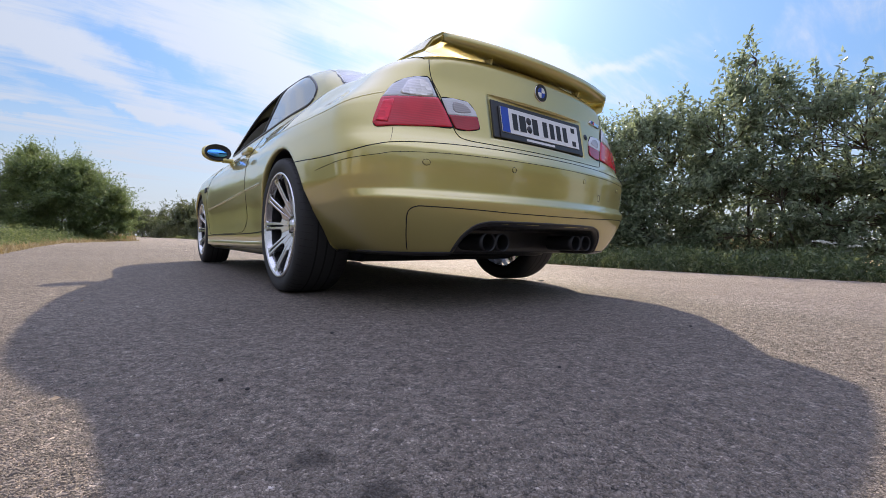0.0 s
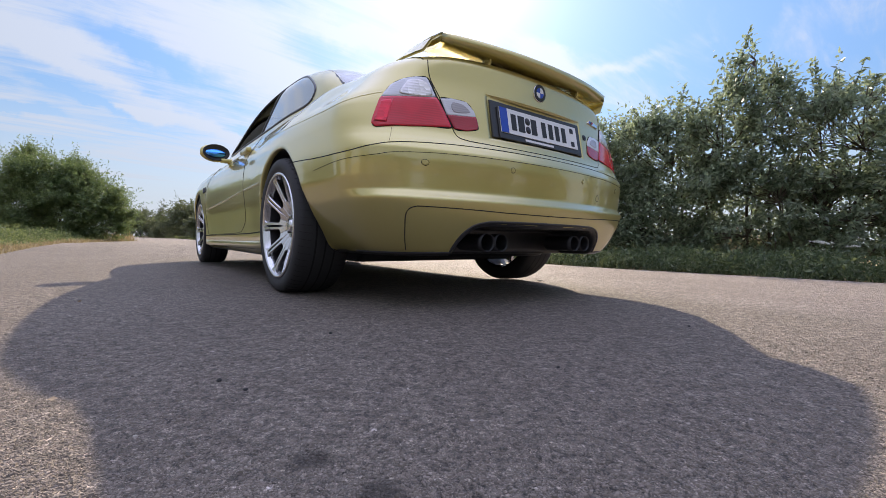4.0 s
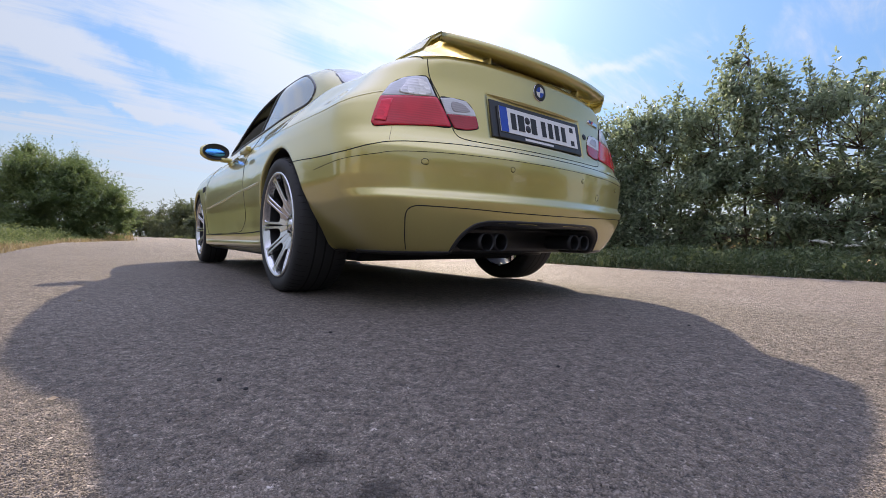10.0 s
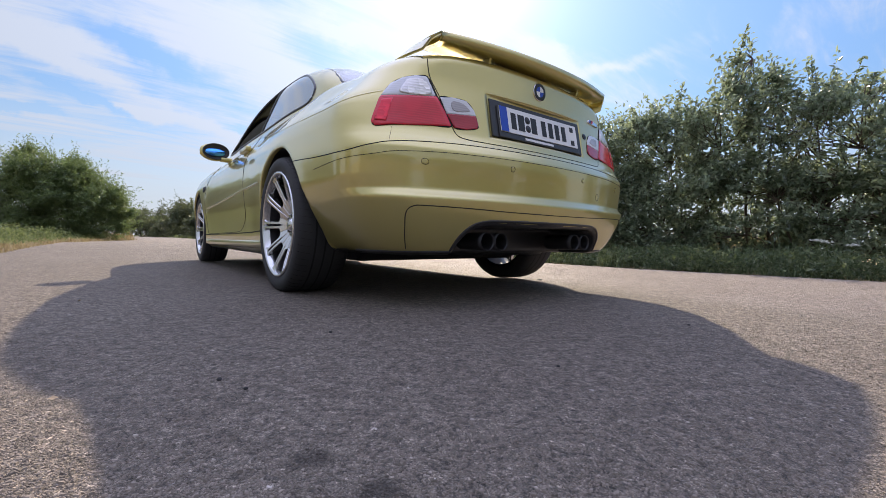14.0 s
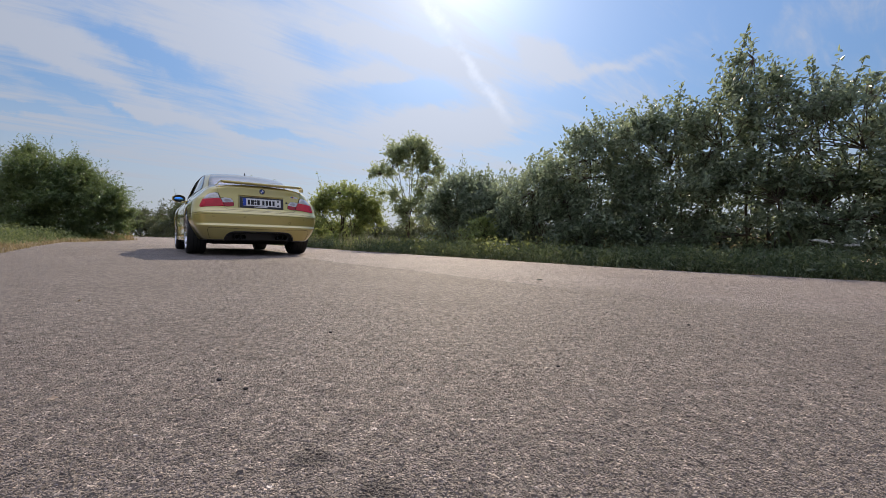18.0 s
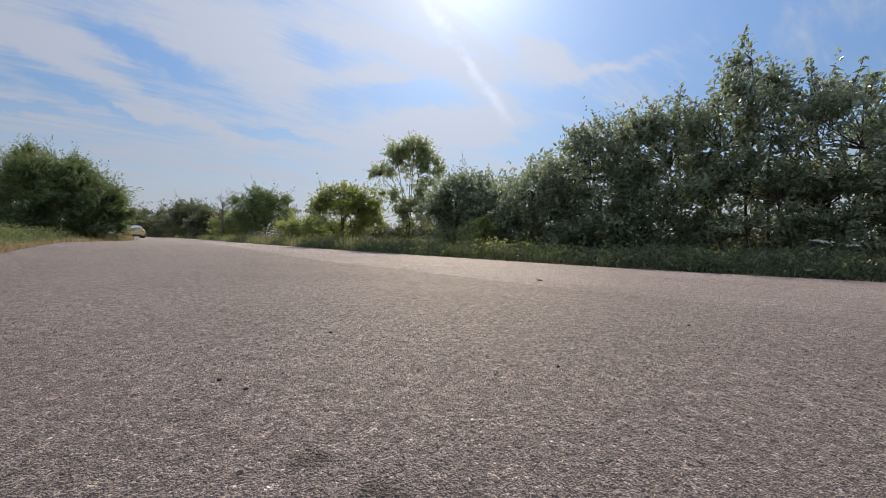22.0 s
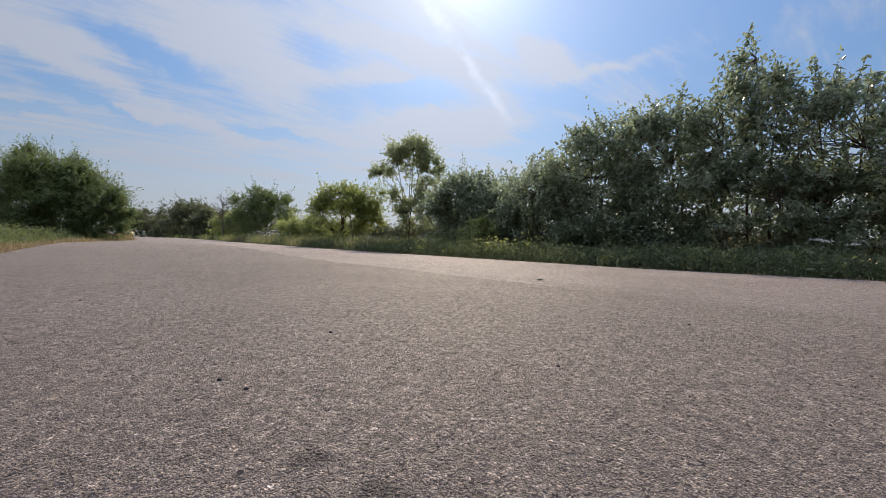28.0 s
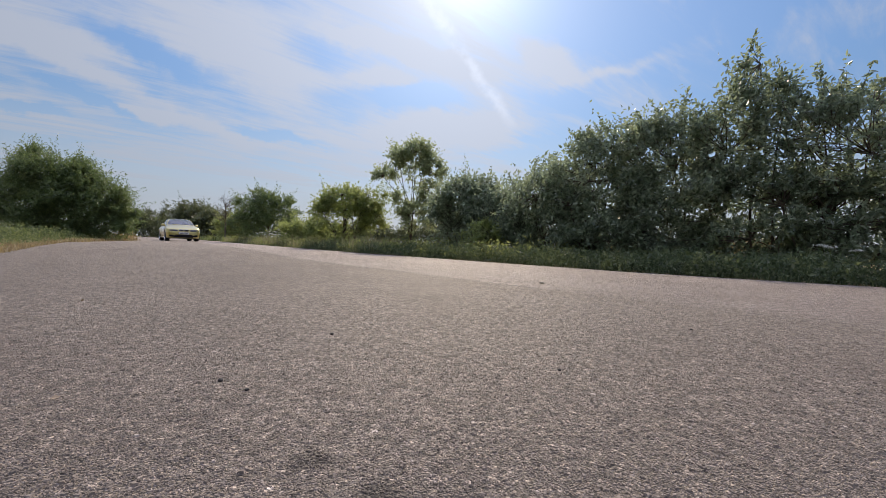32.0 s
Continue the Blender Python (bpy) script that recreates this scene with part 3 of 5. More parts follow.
def onto(points, ways, lift):
    """Slides points along given ways till they lie on the bodywork, lifted off by some millimetres."""
    p, w = np.array(points, float), np.array(ways, float)
    w /= np.linalg.norm(w, axis=1)[:, None]
    t = np.zeros(len(p))
    for _ in range(90):
        t += np.clip(body_form(*(p + t[:, None] * w).T) - lift, -0.02, 0.02) * 0.7
    return p + t[:, None] * w


def rear(x, z):          # seen from behind
    x, z = np.atleast_1d(x), np.atleast_1d(z)
    return np.stack([x, np.full(len(x), -1.15), z], 1), np.tile((0.0, 1, 0), (len(x), 1))


def round_tail(a, z):    # round the tail: a in degrees from straight back towards the right
    a, z = np.radians(np.atleast_1d(a)), np.atleast_1d(z)
    w = np.stack([np.sin(a), -np.cos(a), 0 * a], 1)
    return np.stack([0 * a, 0 * a - 0.2, z], 1) + 1.25 * w, -w


def flank(side):         # seen from one side
    def f(y, z):
        y, z = np.atleast_1d(y), np.atleast_1d(z)
        return np.stack([np.full(len(y), 1.15 * side), y, z], 1), np.tile((-side, 0.0, 0), (len(y), 1))
    return f


def above(x, y):
    x, y = np.atleast_1d(x), np.atleast_1d(y)
    return np.stack([x, y, np.full(len(x), 1.6)], 1), np.tile((0.0, 0, -1), (len(x), 1))


def ahead(x, z):
    x, z = np.atleast_1d(x), np.atleast_1d(z)
    return np.stack([x, np.full(len(x), 3.75), z], 1), np.tile((0.0, -1, 0), (len(x), 1))


def seam(parent, view, pts, radius=0.0035, closed=False, name="panel_gap", mat=None, lift=-0.0005, n=8, label=""):
    q = rounded(pts, n, closed)
    v, f = tube(onto(*view(q[:, 0], q[:, 1]), lift), radius, 5, closed)
    return mesh_object(name, v, f, mat or GAP, parent, label)


def dense(pts, n=5):
    """A closed outline with its edges divided."""
    q = np.array(pts, float)
    return [a + (b - a) * t for a, b in zip(q, np.roll(q, -1, 0)) for t in np.linspace(0, 1, n, endpoint=False)]


def patch(name, parent, view, pts, mat, lift=0.004, n=8, label="", sharp=False, dome=0.0, sink=0.012, grow=1.0):
    """A thick cap on the bodywork with a given outline, its rim turned in."""
    q = np.array(pts, float) if sharp else rounded(pts, n)
    mid = q.mean(0)
    rings = [(1.0, -sink), (1.0, lift * 0.6), (0.985, lift), (0.85, lift + dome * 0.3), (0.65, lift + dome * 0.6), (0.4, lift + dome * 0.9), (0.15, lift + dome)]
    v = np.concatenate([onto(*view(*(mid + (q - mid) * s * grow).T), h) for s, h in rings])
    m, k = len(q), np.arange(len(q))
    f = [tuple(r) for i in range(len(rings) - 1) for r in np.stack([i * m + k, i * m + (k + 1) % m, (i + 1) * m + (k + 1) % m, (i + 1) * m + k], 1).tolist()]
    f.append(tuple((len(rings) - 1) * m + k))
    ob = mesh_object(name, v, f, mat, parent, label)
    bm = bmesh.new()
    bm.from_mesh(ob.data)
    bmesh.ops.recalc_face_normals(bm, faces=bm.faces)
    bm.to_mesh(ob.data)
    bm.free()
    return ob


# outlines, (along, up) or (across, up)
SIDE_GLASS = [(1.93, 0.972), (1.72, 1.06), (1.5, 1.155), (1.25, 1.228), (0.95, 1.272), (0.65, 1.28), (0.42, 1.245), (0.25, 1.17), (0.145, 1.10), (0.115, 1.05), (0.15, 0.997), (0.37, 0.984), (0.8, 0.966), (1.3, 0.962)]
REAR_GLASS = [(0.50, 0.42), (0.46, 0.5), (0.25, 0.545), (-0.25, 0.545), (-0.46, 0.5), (-0.50, 0.42), (-0.60, -0.27), (-0.35, -0.345), (0.35, -0.345), (0.60, -0.27)]
FRONT_GLASS = [(0.53, 1.68), (0.3, 1.62), (-0.3, 1.62), (-0.53, 1.68), (-0.66, 2.22), (-0.4, 2.38), (0.4, 2.38), (0.66, 2.22)]


def wheel(name, parent, at, side, width):
    """Tyre, double-spoked alloy rim, brake disc. The outer face looks to the given side."""
    hub = tagged(new(name), "")
    hub.parent = parent
    hub.matrix_basis = pose(*at)
    w = width / 2
    tyre_profile = [(0.245, -w * 0.8), (0.262, -w * 0.95), (0.295, -w), (0.318, -w * 0.93), (0.327, -w * 0.78), (0.3305, -w * 0.4), (0.331, 0), (0.3305, w * 0.4), (0.327, w * 0.78),
                    (0.318, w * 0.93), (0.295, w), (0.262, w * 0.95), (0.245, w * 0.8)]
    v, f = lathe(tyre_profile, 72)
    tyre = mesh_object("tyre", v, f, RUBBER, hub, "black low-profile road tyre")
    for k in (-0.045, 0.0, 0.045):
        v, f = lathe([(0.3322, k - 0.004), (0.3326, k), (0.3322, k + 0.004)], 72)
        mesh_object("tread_groove", v, f, GAP, tyre)
    cuts = []
    for k in range(64):      # cuts across both shoulders of the tread
        a = 2 * math.pi * k / 64
        for e in (-1, 1):
            pts = [(e * w * u, (r + 0.0008) * math.cos(a + d), (r + 0.0008) * math.sin(a + d)) for u, r, d in ((0.5, 0.3302, 0.02), (0.78, 0.327, 0.008), (0.93, 0.318, 0.0))]
            cuts.append(tube(np.array(pts), 0.0007, 4))
    v, f = joined(cuts)
    tagged(mesh_object("tread_cuts", v, f, GAP, tyre), kind="stuff")
    s = side
    v, f = lathe([(0.244, -s * w * 0.8), (0.24, -s * w * 0.3), (0.232, s * w * 0.4), (0.243, s * w * 0.82), (0.257, s * w * 0.9), (0.2575, s * w * 0.97), (0.249, s * (w * 0.985)), (0.243, s * w * 0.93),
                  (0.236, s * w * 0.75), (0.228, s * w * 0.3)], 72)
    rim = mesh_object("rim", v, f, ALLOY, hub, "polished silver alloy rim with paired spokes")
    v, f = lathe([(0.234, -s * w * 0.8), (0.229, -s * w * 0.3), (0.226, s * w * 0.4), (0.229, s * w * 0.72)], 72)
    mesh_object("rim_barrel", v, f, DARK_METAL, hub)
    for k in range(10):      # double spokes with a slot, flowing together into the bell of the hub
        a0 = 2 * math.pi * k / 10
        for lean in (-1, 1):
            rows = []
            for r in np.concatenate([np.linspace(0.06, 0.112, 5), np.linspace(0.115, 0.16, 16), np.linspace(0.168, 0.241, 12)]):
                t = (r - 0.05) / 0.19
                round_end = 0.02 - 0.02 * math.sqrt(1 - min(1.0, max(0.0, 0.136 - r) / 0.021) ** 2)      # round inner end of the window
                edge = min(r * math.tan(math.pi / 10) + 0.0005, 0.0175 + 0.002 * t + round_end)
                if r > 0.222:
                    edge += 0.012 * ((r - 0.222) / 0.019) ** 2
                slot = (0.0028 + 0.0022 * t) * math.sqrt(min(1.0, max(0.0, (r - 0.102) / 0.02))) * math.sqrt(min(1.0, max(0.0, (0.234 - r) / 0.01)))
                x = w * (0.33 + 0.58 * max(0.0, t) ** 0.85)
                q = []
                for b, dx in ((slot, -0.03), (slot, -0.003), (slot + 0.0018, 0.0), (edge - 0.003, 0.0), (edge, -0.004), (edge, -0.03)):
                    b *= lean
                    q.append((s * (x + dx), r * math.cos(a0) - b * math.sin(a0), r * math.sin(a0) + b * math.cos(a0)))
                rows.append(q)
            v = np.array(rows).reshape(-1, 3)
            m = len(rows)
            i, c = np.meshgrid(np.arange(m - 1), np.arange(5), indexing="ij")
            f = np.stack([i * 6 + c, i * 6 + c + 1, i * 6 + c + 7, i * 6 + c + 6], -1).reshape(-1, 4)
            mesh_object("spoke", v, f if s * lean > 0 else f[:, ::-1], ALLOY, rim, smooth=False)
    v, f = lathe([(0.0, s * w * 0.5), (0.026, s * w * 0.5), (0.03, s * w * 0.47), (0.034, s * w * 0.36), (0.062, s * w * 0.38), (0.07, s * w * 0.36), (0.07, s * w * 0.1)], 40)
    mesh_object("hub_cap", v, f, ALLOY, hub)
    for k in range(5):
        a = 2 * math.pi * (k + 0.5) / 5
        v, f = lathe([(0.0, 0.006), (0.007, 0.006), (0.009, 0.0), (0.009, -0.012)], 10, pose(s * (w * 0.38 + 0.002), 0.05 * math.cos(a), 0.05 * math.sin(a), 0, 0, 0 if s > 0 else 180))
        mesh_object("wheel_bolt", v, f, DARK_METAL, hub)
    v, f = lathe([(0.08, s * w * 0.1), (0.172, s * w * 0.1), (0.174, s * w * 0.0), (0.172, -s * w * 0.1), (0.08, -s * w * 0.12)], 48)
    mesh_object("brake_disc", v, f, DARK_METAL, hub, "grey steel brake disc")
    return hub


def coupe():
    car = tagged(new("car"), "metallic yellow two-door coupe with boot wing and silver alloy wheels", "car")
    p, faces, normals = iso_mesh(body_form, [np.arange(-0.98, 0.98, 0.0125), np.concatenate([np.arange(-1.02, -0.76, 0.009), np.arange(-0.76, 3.6, 0.0135)]),
                                                    np.concatenate([np.arange(0.1, 0.36, 0.011), np.arange(0.36, 0.68, 0.0065), np.arange(0.68, 1.42, 0.012)])])
    c = p[faces].mean(1)
    cn = normals[faces].mean(1)
    x, y, z = c.T
    a = np.abs(x)
    glass_side = inside_outline(rounded(SIDE_GLASS), y, z) & (a > 0.45) & (np.abs(cn[:, 0]) > 0.5)
    glass_rear = inside_outline(rounded(REAR_GLASS), x, y) & (z > 1.0) & (cn[:, 1] < -0.15)
    glass_front = inside_outline(rounded(FRONT_GLASS), x, y) & (z > 0.97)
    arch = np.zeros(len(c), bool)
    for wy in WHEELS:
        arch |= (np.hypot(y - wy, z - 0.335) < (0.3645 if wy == 0 else 0.3605)) & (a < 0.866)
    base = 0.155 + 0.055 * np.clip((-y - 0.2) / 0.1, 0, 1)
    mouth = np.maximum(smax(np.abs(x + 0.012) - 0.448 + 0.3 * np.maximum(z - 0.25, 0), z - 0.326, 0.1), y + 0.68)
    under = (z < base + 0.014) | arch | (mouth < 0.016) & (y < -0.6)
    lid = (y < -0.4) & (z > 0.9) & (cn[:, 2] > 0.5) & (a < 0.6) | (y < -0.78) & (z > 0.65) & (np.degrees(np.arctan2(a, -y - 0.2)) < 33.5 + 40 * np.maximum(z - 0.65, 0))
    bumper = (y < -0.3) & (z < 0.625)
    door = (y > 0.52) & (y < 1.98) & (z < 0.97) & (z > 0.24) & (a > 0.6)
    hood = (y > 2.1) & (cn[:, 2] > 0.5) & (a < 0.68)
    front = (y > 3.05) & (z < 0.66)
    roof = (z > 1.2) & (cn[:, 2] > 0.6) & (y > 0.2) & (y < 1.75)
    rest = np.ones(len(c), bool)
    for name, keep, mat, label in (
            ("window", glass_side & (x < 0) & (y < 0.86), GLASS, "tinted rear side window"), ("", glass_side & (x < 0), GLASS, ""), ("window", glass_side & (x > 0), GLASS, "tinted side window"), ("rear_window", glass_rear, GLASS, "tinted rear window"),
            ("windscreen", glass_front, FRONT_GLASS_TINT, "clear windscreen"), ("underbody", under, BLACK, "black underbody and wheel wells"), ("boot_lid", lid, PAINT, ""),
            ("rear_bumper", bumper, PAINT, ""), ("door", door & (x < 0), PAINT, ""), ("door", door & (x > 0), PAINT, ""), ("bonnet", hood, PAINT, ""), ("front_bumper", front, PAINT, ""),
            ("roof", roof, PAINT, "")):
        if name:      # the driver's window is wound down
            submesh(name, p, faces, normals, keep & rest, mat, car, label)
        rest &= ~keep
    submesh("body_shell", p, faces, normals, rest, PAINT, car)

    # joints
    for s in (-1, 1):
        fl = flank(s)
        seam(car, round_tail, [(s * 92, 0.607), (s * 80, 0.596), (s * 70, 0.585), (s * 59, 0.581), (s * 52.5, 0.598), (s * 48.5, 0.611), (s * 41, 0.623), (s * 28, 0.630), (0, 0.632)], 0.0021, n=16)
        # no joint here: a dark thread draws the shade of the bumper's crease
        seam(car, round_tail, [(s * 72, 0.54), (s * 53.6, 0.562), (s * 47.4, 0.577), (s * 36, 0.588), (s * 15, 0.592), (0, 0.593)], 0.0010, name="bumper_crease_shade", lift=0.0004, n=30)
        seam(car, round_tail, [(s * 46.6, 0.235), (s * 46.4, 0.27), (s * 46.0, 0.32), (s * 45.7, 0.355), (s * 45.1, 0.377), (s * 43.8, 0.389), (s * 41.5, 0.3915), (s * 30, 0.388), (s * 18.5, 0.383), (0, 0.381)], 0.0022, n=20)
        seam(car, above, [(s * 0.573, -0.8), (s * 0.6, -0.6), (s * 0.605, -0.45), (s * 0.57, -0.395)], 0.003)
        seam(car, round_tail, [(s * 42.6, 0.955), (s * 41.8, 0.882), (s * 39.2, 0.808), (s * 37, 0.735), (s * 34.8, 0.672), (s * 32, 0.655), (s * 25.4, 0.651), (s * 12, 0.65), (0, 0.65)], 0.0022, n=16)
        seam(car, fl, [(0.86, 0.95), (0.83, 0.85), (0.80, 0.72), (0.765, 0.52), (0.79, 0.40), (0.9, 0.32), (1.07, 0.297), (1.6, 0.29), (2.15, 0.285), (2.25, 0.32), (2.27, 0.5), (2.24, 0.7), (2.2, 0.9)], 0.0024, n=14)
        seam(car, fl, [(0.36, 0.303), (0.7, 0.293), (1.07, 0.288), (2.2, 0.276), (2.36, 0.276)], 0.0042, n=20)
        seam(car, fl, [(0.375, 0.235), (0.5, 0.226), (1.0, 0.22), (1.8, 0.214), (2.25, 0.212), (2.35, 0.218)], 0.034, name="sill_skirt", mat=PAINT, lift=-0.018, n=20)
        seam(car, fl, [(2.5, 0.85), (1.8, 0.862), (1.07, 0.86), (0.5, 0.825), (0.01, 0.797), (-0.447, 0.776), (-0.6, 0.776)], 0.0042, n=20, lift=-0.0022, mat=PAINT, name="shoulder_crease")
        seam(car, round_tail, [(s * 64.5, 0.776), (s * 60, 0.783), (s * 55, 0.795), (s * 51.8, 0.805)], 0.0042, n=16, lift=-0.0022, mat=PAINT, name="shoulder_crease")
        seam(car, fl, [(2.22, 0.512), (1.5, 0.537), (0.83, 0.563)], 0.011, name="rub_strip", mat=PAINT, lift=-0.0055, n=14)
        seam(car, fl, [(0.76, 0.564), (0.34, 0.568)], 0.011, name="rub_strip", mat=PAINT, lift=-0.0055, n=14)
        seam(car, fl, SIDE_GLASS, 0.0095, True, "window_trim", BLACK, -0.003)
        seam(car, fl, [(0.9, 0.965), (0.86, 1.1), (0.8, 1.27)], 0.011, name="window_post", mat=BLACK, lift=-0.004)
        seam(car, fl, [(0.37 * math.cos(t), 0.335 + 0.37 * math.sin(t)) for t in np.linspace(-0.3, 3.5, 18)], 0.007, name="arch_lip", mat=PAINT, lift=-0.004, n=3)
        seam(car, fl, [(2.731 + 0.366 * math.cos(t), 0.335 + 0.366 * math.sin(t)) for t in np.linspace(-0.3, 3.4, 18)], 0.007, name="arch_lip", mat=PAINT, lift=-0.004, n=3)
        seam(car, round_tail, [(s * u, 0.226) for u in (64, 62, 56, 50, 45, 40, 36)], 0.009, name="bumper_lip", mat=BLACK, lift=-0.004)
        # tail lamps: dark bezel, clear and red lenses, on the wing and on the lid
        out = [(53.2, 0.684), (53.1, 0.70), (52, 0.78), (50.4, 0.84), (47.9, 0.868), (45, 0.88), (42.2, 0.881), (39.8, 0.814), (37.5, 0.753), (35.8, 0.698), (41.4, 0.690), (48.2, 0.678), (52.2, 0.669)]
        lamp = patch("tail_lamp", car, round_tail, [(s * u, v) for u, v in out], GAP, 0.002, 4, "two-piece red and clear tail lamp")
        patch("red_lens", lamp, round_tail, dense([(s * u, v) for u, v in ((53.0, 0.686), (52.9, 0.705), (52.0, 0.775), (51.7, 0.784), (45, 0.797), (40.2, 0.806), (39.8, 0.8), (38.0, 0.755), (36.4, 0.705), (36.6, 0.7), (41.4, 0.692), (48.2, 0.680), (52.1, 0.672))]), RED_LENS, 0.0045, sharp=True, dome=0.001, grow=1.032)
        patch("side_reflector", lamp, round_tail, dense([(s * u, v) for u, v in ((52.6, 0.69), (51.6, 0.77), (49.4, 0.778), (50.2, 0.688))], 4), BRIGHT_RED, 0.0066, sharp=True, sink=0.002)
        patch("clear_lens", lamp, round_tail, dense([(s * u, v) for u, v in ((51.75, 0.786), (50.3, 0.838), (47.9, 0.865), (45, 0.8775), (42.7, 0.879), (42.3, 0.872), (41.4, 0.845), (40.35, 0.81), (45, 0.798))]), CLEAR_LENS, 0.0045, sharp=True, dome=0.001, grow=1.032)
        patch("reflector", lamp, round_tail, [(s * u, v) for u, v in ((47.9, 0.801), (47.6, 0.835), (46.6, 0.862), (43.0, 0.866), (41.2, 0.811))], FACETS, 0.0065, 4, sink=0.002)
        lid_lamp = patch("boot_lamp", car, round_tail, [(s * u, v) for u, v in ((39.3, 0.808), (35.9, 0.816), (31.7, 0.812), (29.3, 0.777), (28, 0.722), (28.5, 0.705), (31.8, 0.694), (35.3, 0.695), (37.2, 0.744))], GAP, 0.002, 4)
        patch("clear_lens", lid_lamp, round_tail, dense([(s * u, v) for u, v in ((38.9, 0.806), (35.9, 0.8145), (31.8, 0.8105), (29.5, 0.779), (28.9, 0.758), (33, 0.753), (37.2, 0.748))]), CLEAR_LENS, 0.0045, sharp=True, grow=1.035)
        patch("reflector", lid_lamp, round_tail, [(s * u, v) for u, v in ((36, 0.798), (33, 0.798), (31.2, 0.782), (31, 0.769), (35.4, 0.762))], SMOKE_LENS, 0.0055, 4, sink=0.002)
        patch("red_lens", lid_lamp, round_tail, dense([(s * u, v) for u, v in ((37.1, 0.7465), (33, 0.7515), (28.9, 0.7565), (28.15, 0.722), (28.6, 0.707), (31.8, 0.6955), (35.2, 0.6965))]), DARK_RED_LENS, 0.0045, sharp=True, grow=1.035)
        seam(car, round_tail, [(s * 49.2, 0.67), (s * 49.1, 0.65), (s * 49.0, 0.616)], 0.0009, n=8)
        for a0, z0 in ((41.9, 0.549), (17.4, 0.556)):
            ring = [(s * a0 + 0.8 * math.cos(t), z0 + 0.0105 * math.sin(t)) for t in np.linspace(0, 6.28, 13)[:-1]]
            seam(car, round_tail, ring, 0.0011, True, "sensor_ring", GAP, -0.0002, 3)
            patch("parking_sensor", car, round_tail, [(s * a0 + 0.6 * math.cos(t), z0 + 0.008 * math.sin(t)) for t in np.linspace(0, 6.28, 13)[:-1]], PAINT, 0.002, 3)
        for k in (0.33, 0.25):
            v, f = lathe([(0.03, 0.12), (0.033, -0.02), (0.0365, -0.03), (0.0365, 0.0), (0.036, 0.13)], 28, Matrix.Translation((s * k + 0.012, -0.875, 0.266)) @ Euler((0, 0, radians(90))).to_matrix().to_4x4())
            pipe = mesh_object("tail_pipe", v, f, DARK_METAL, car, "round dark steel tail pipe")
            v, f = lathe([(0.0, 0.1), (0.031, 0.1)], 28, Matrix.Translation((s * k + 0.012, -0.875, 0.266)) @ Euler((0, 0, radians(90))).to_matrix().to_4x4())
            mesh_object("pipe_bore", v, f, GAP, pipe)
        # wing mirror
        part("mirror_arm", box((0.13, 0.07, 0.036), (s * 0.765, 1.81, 0.905), 0.016), PAINT, car, smooth=True)
        bm = bmesh.new()
        bmesh.ops.create_uvsphere(bm, u_segments=28, v_segments=18, radius=1.0)
        for vert in bm.verts:
            x, y, z = vert.co
            vert.co = (s * 0.86 + 0.105 * x * (1 + 0.12 * s * x), 1.82 + (0.11 if y > 0 else 0.035) * y, 0.962 + 0.072 * math.copysign(abs(z) ** 0.8, z))
        shell = part("mirror_shell", bm, PAINT, car, "yellow mirror housing with dark rear face", True)
        v, f = lathe([(0.0, 0.0), (0.9, 0.0), (1.0, -0.006), (1.02, 0.004)], 36, Matrix.Translation((s * 0.862, 1.781, 0.962)) @ Matrix.Diagonal((0.098, 1, 0.066, 1)) @ Euler((0, 0, radians(90))).to_matrix().to_4x4())
        mesh_object("mirror_bezel", v, f, BLACK, shell)
        v, f = lathe([(0.0, 0.0), (0.95, 0.0), (1.0, 0.006)], 36, Matrix.Translation((s * 0.868, 1.773, 0.957)) @ Euler((radians(-9), 0, 0)).to_matrix().to_4x4() @ Matrix.Diagonal((0.076, 1, 0.034, 1)) @ Euler((0, 0, radians(90))).to_matrix().to_4x4())
        mesh_object("mirror_glass", v, f, MIRROR_BLUE, shell, "blue-tinted mirror glass")
        part("door_handle", box((0.035, 0.2, 0.034), (s * 0.812, 0.98, 0.853), 0.012), PAINT, car, smooth=True)
        vent = patch("fender_vent", car, fl, [(2.36, 0.665), (2.42, 0.715), (2.3, 0.72), (2.27, 0.675)], GAP, 0.003, sharp=True)
        for k in range(3):
            seam(vent, fl, [(2.3 + 0.03 * k, 0.672), (2.325 + 0.03 * k, 0.715)], 0.004, name="vent_slat", mat=BLACK, lift=0.004, n=3)
        # head lamps, fog lamps
        head = patch("head_lamp", car, ahead, [(s * u, v) for u, v in ((0.3, 0.585), (0.32, 0.66), (0.45, 0.675), (0.6, 0.672), (0.71, 0.655), (0.7, 0.61), (0.55, 0.578), (0.4, 0.572))], HEAD_LENS, 0.004, 4, "dark twin-round head lamp under clear glass", dome=0.01)
        for k in (0.39, 0.54):
            patch("lamp_bowl", head, ahead, [(s * k + 0.05 * math.cos(t), 0.622 + 0.04 * math.sin(t)) for t in np.linspace(0, 6.28, 13)[:-1]], DARK_METAL, 0.016, 3)
        kid = patch("grille", car, ahead, [(s * u, v) for u, v in ((0.02, 0.575), (0.02, 0.668), (0.06, 0.688), (0.21, 0.682), (0.25, 0.645), (0.21, 0.578), (0.1, 0.566))], CHROME, 0.008, 4, "chrome-rimmed kidney grille")
        patch("grille_mesh", kid, ahead, [(s * u, v) for u, v in ((0.03, 0.582), (0.03, 0.662), (0.065, 0.68), (0.205, 0.675), (0.238, 0.643), (0.204, 0.586), (0.1, 0.574))], GAP, 0.0105, 4)
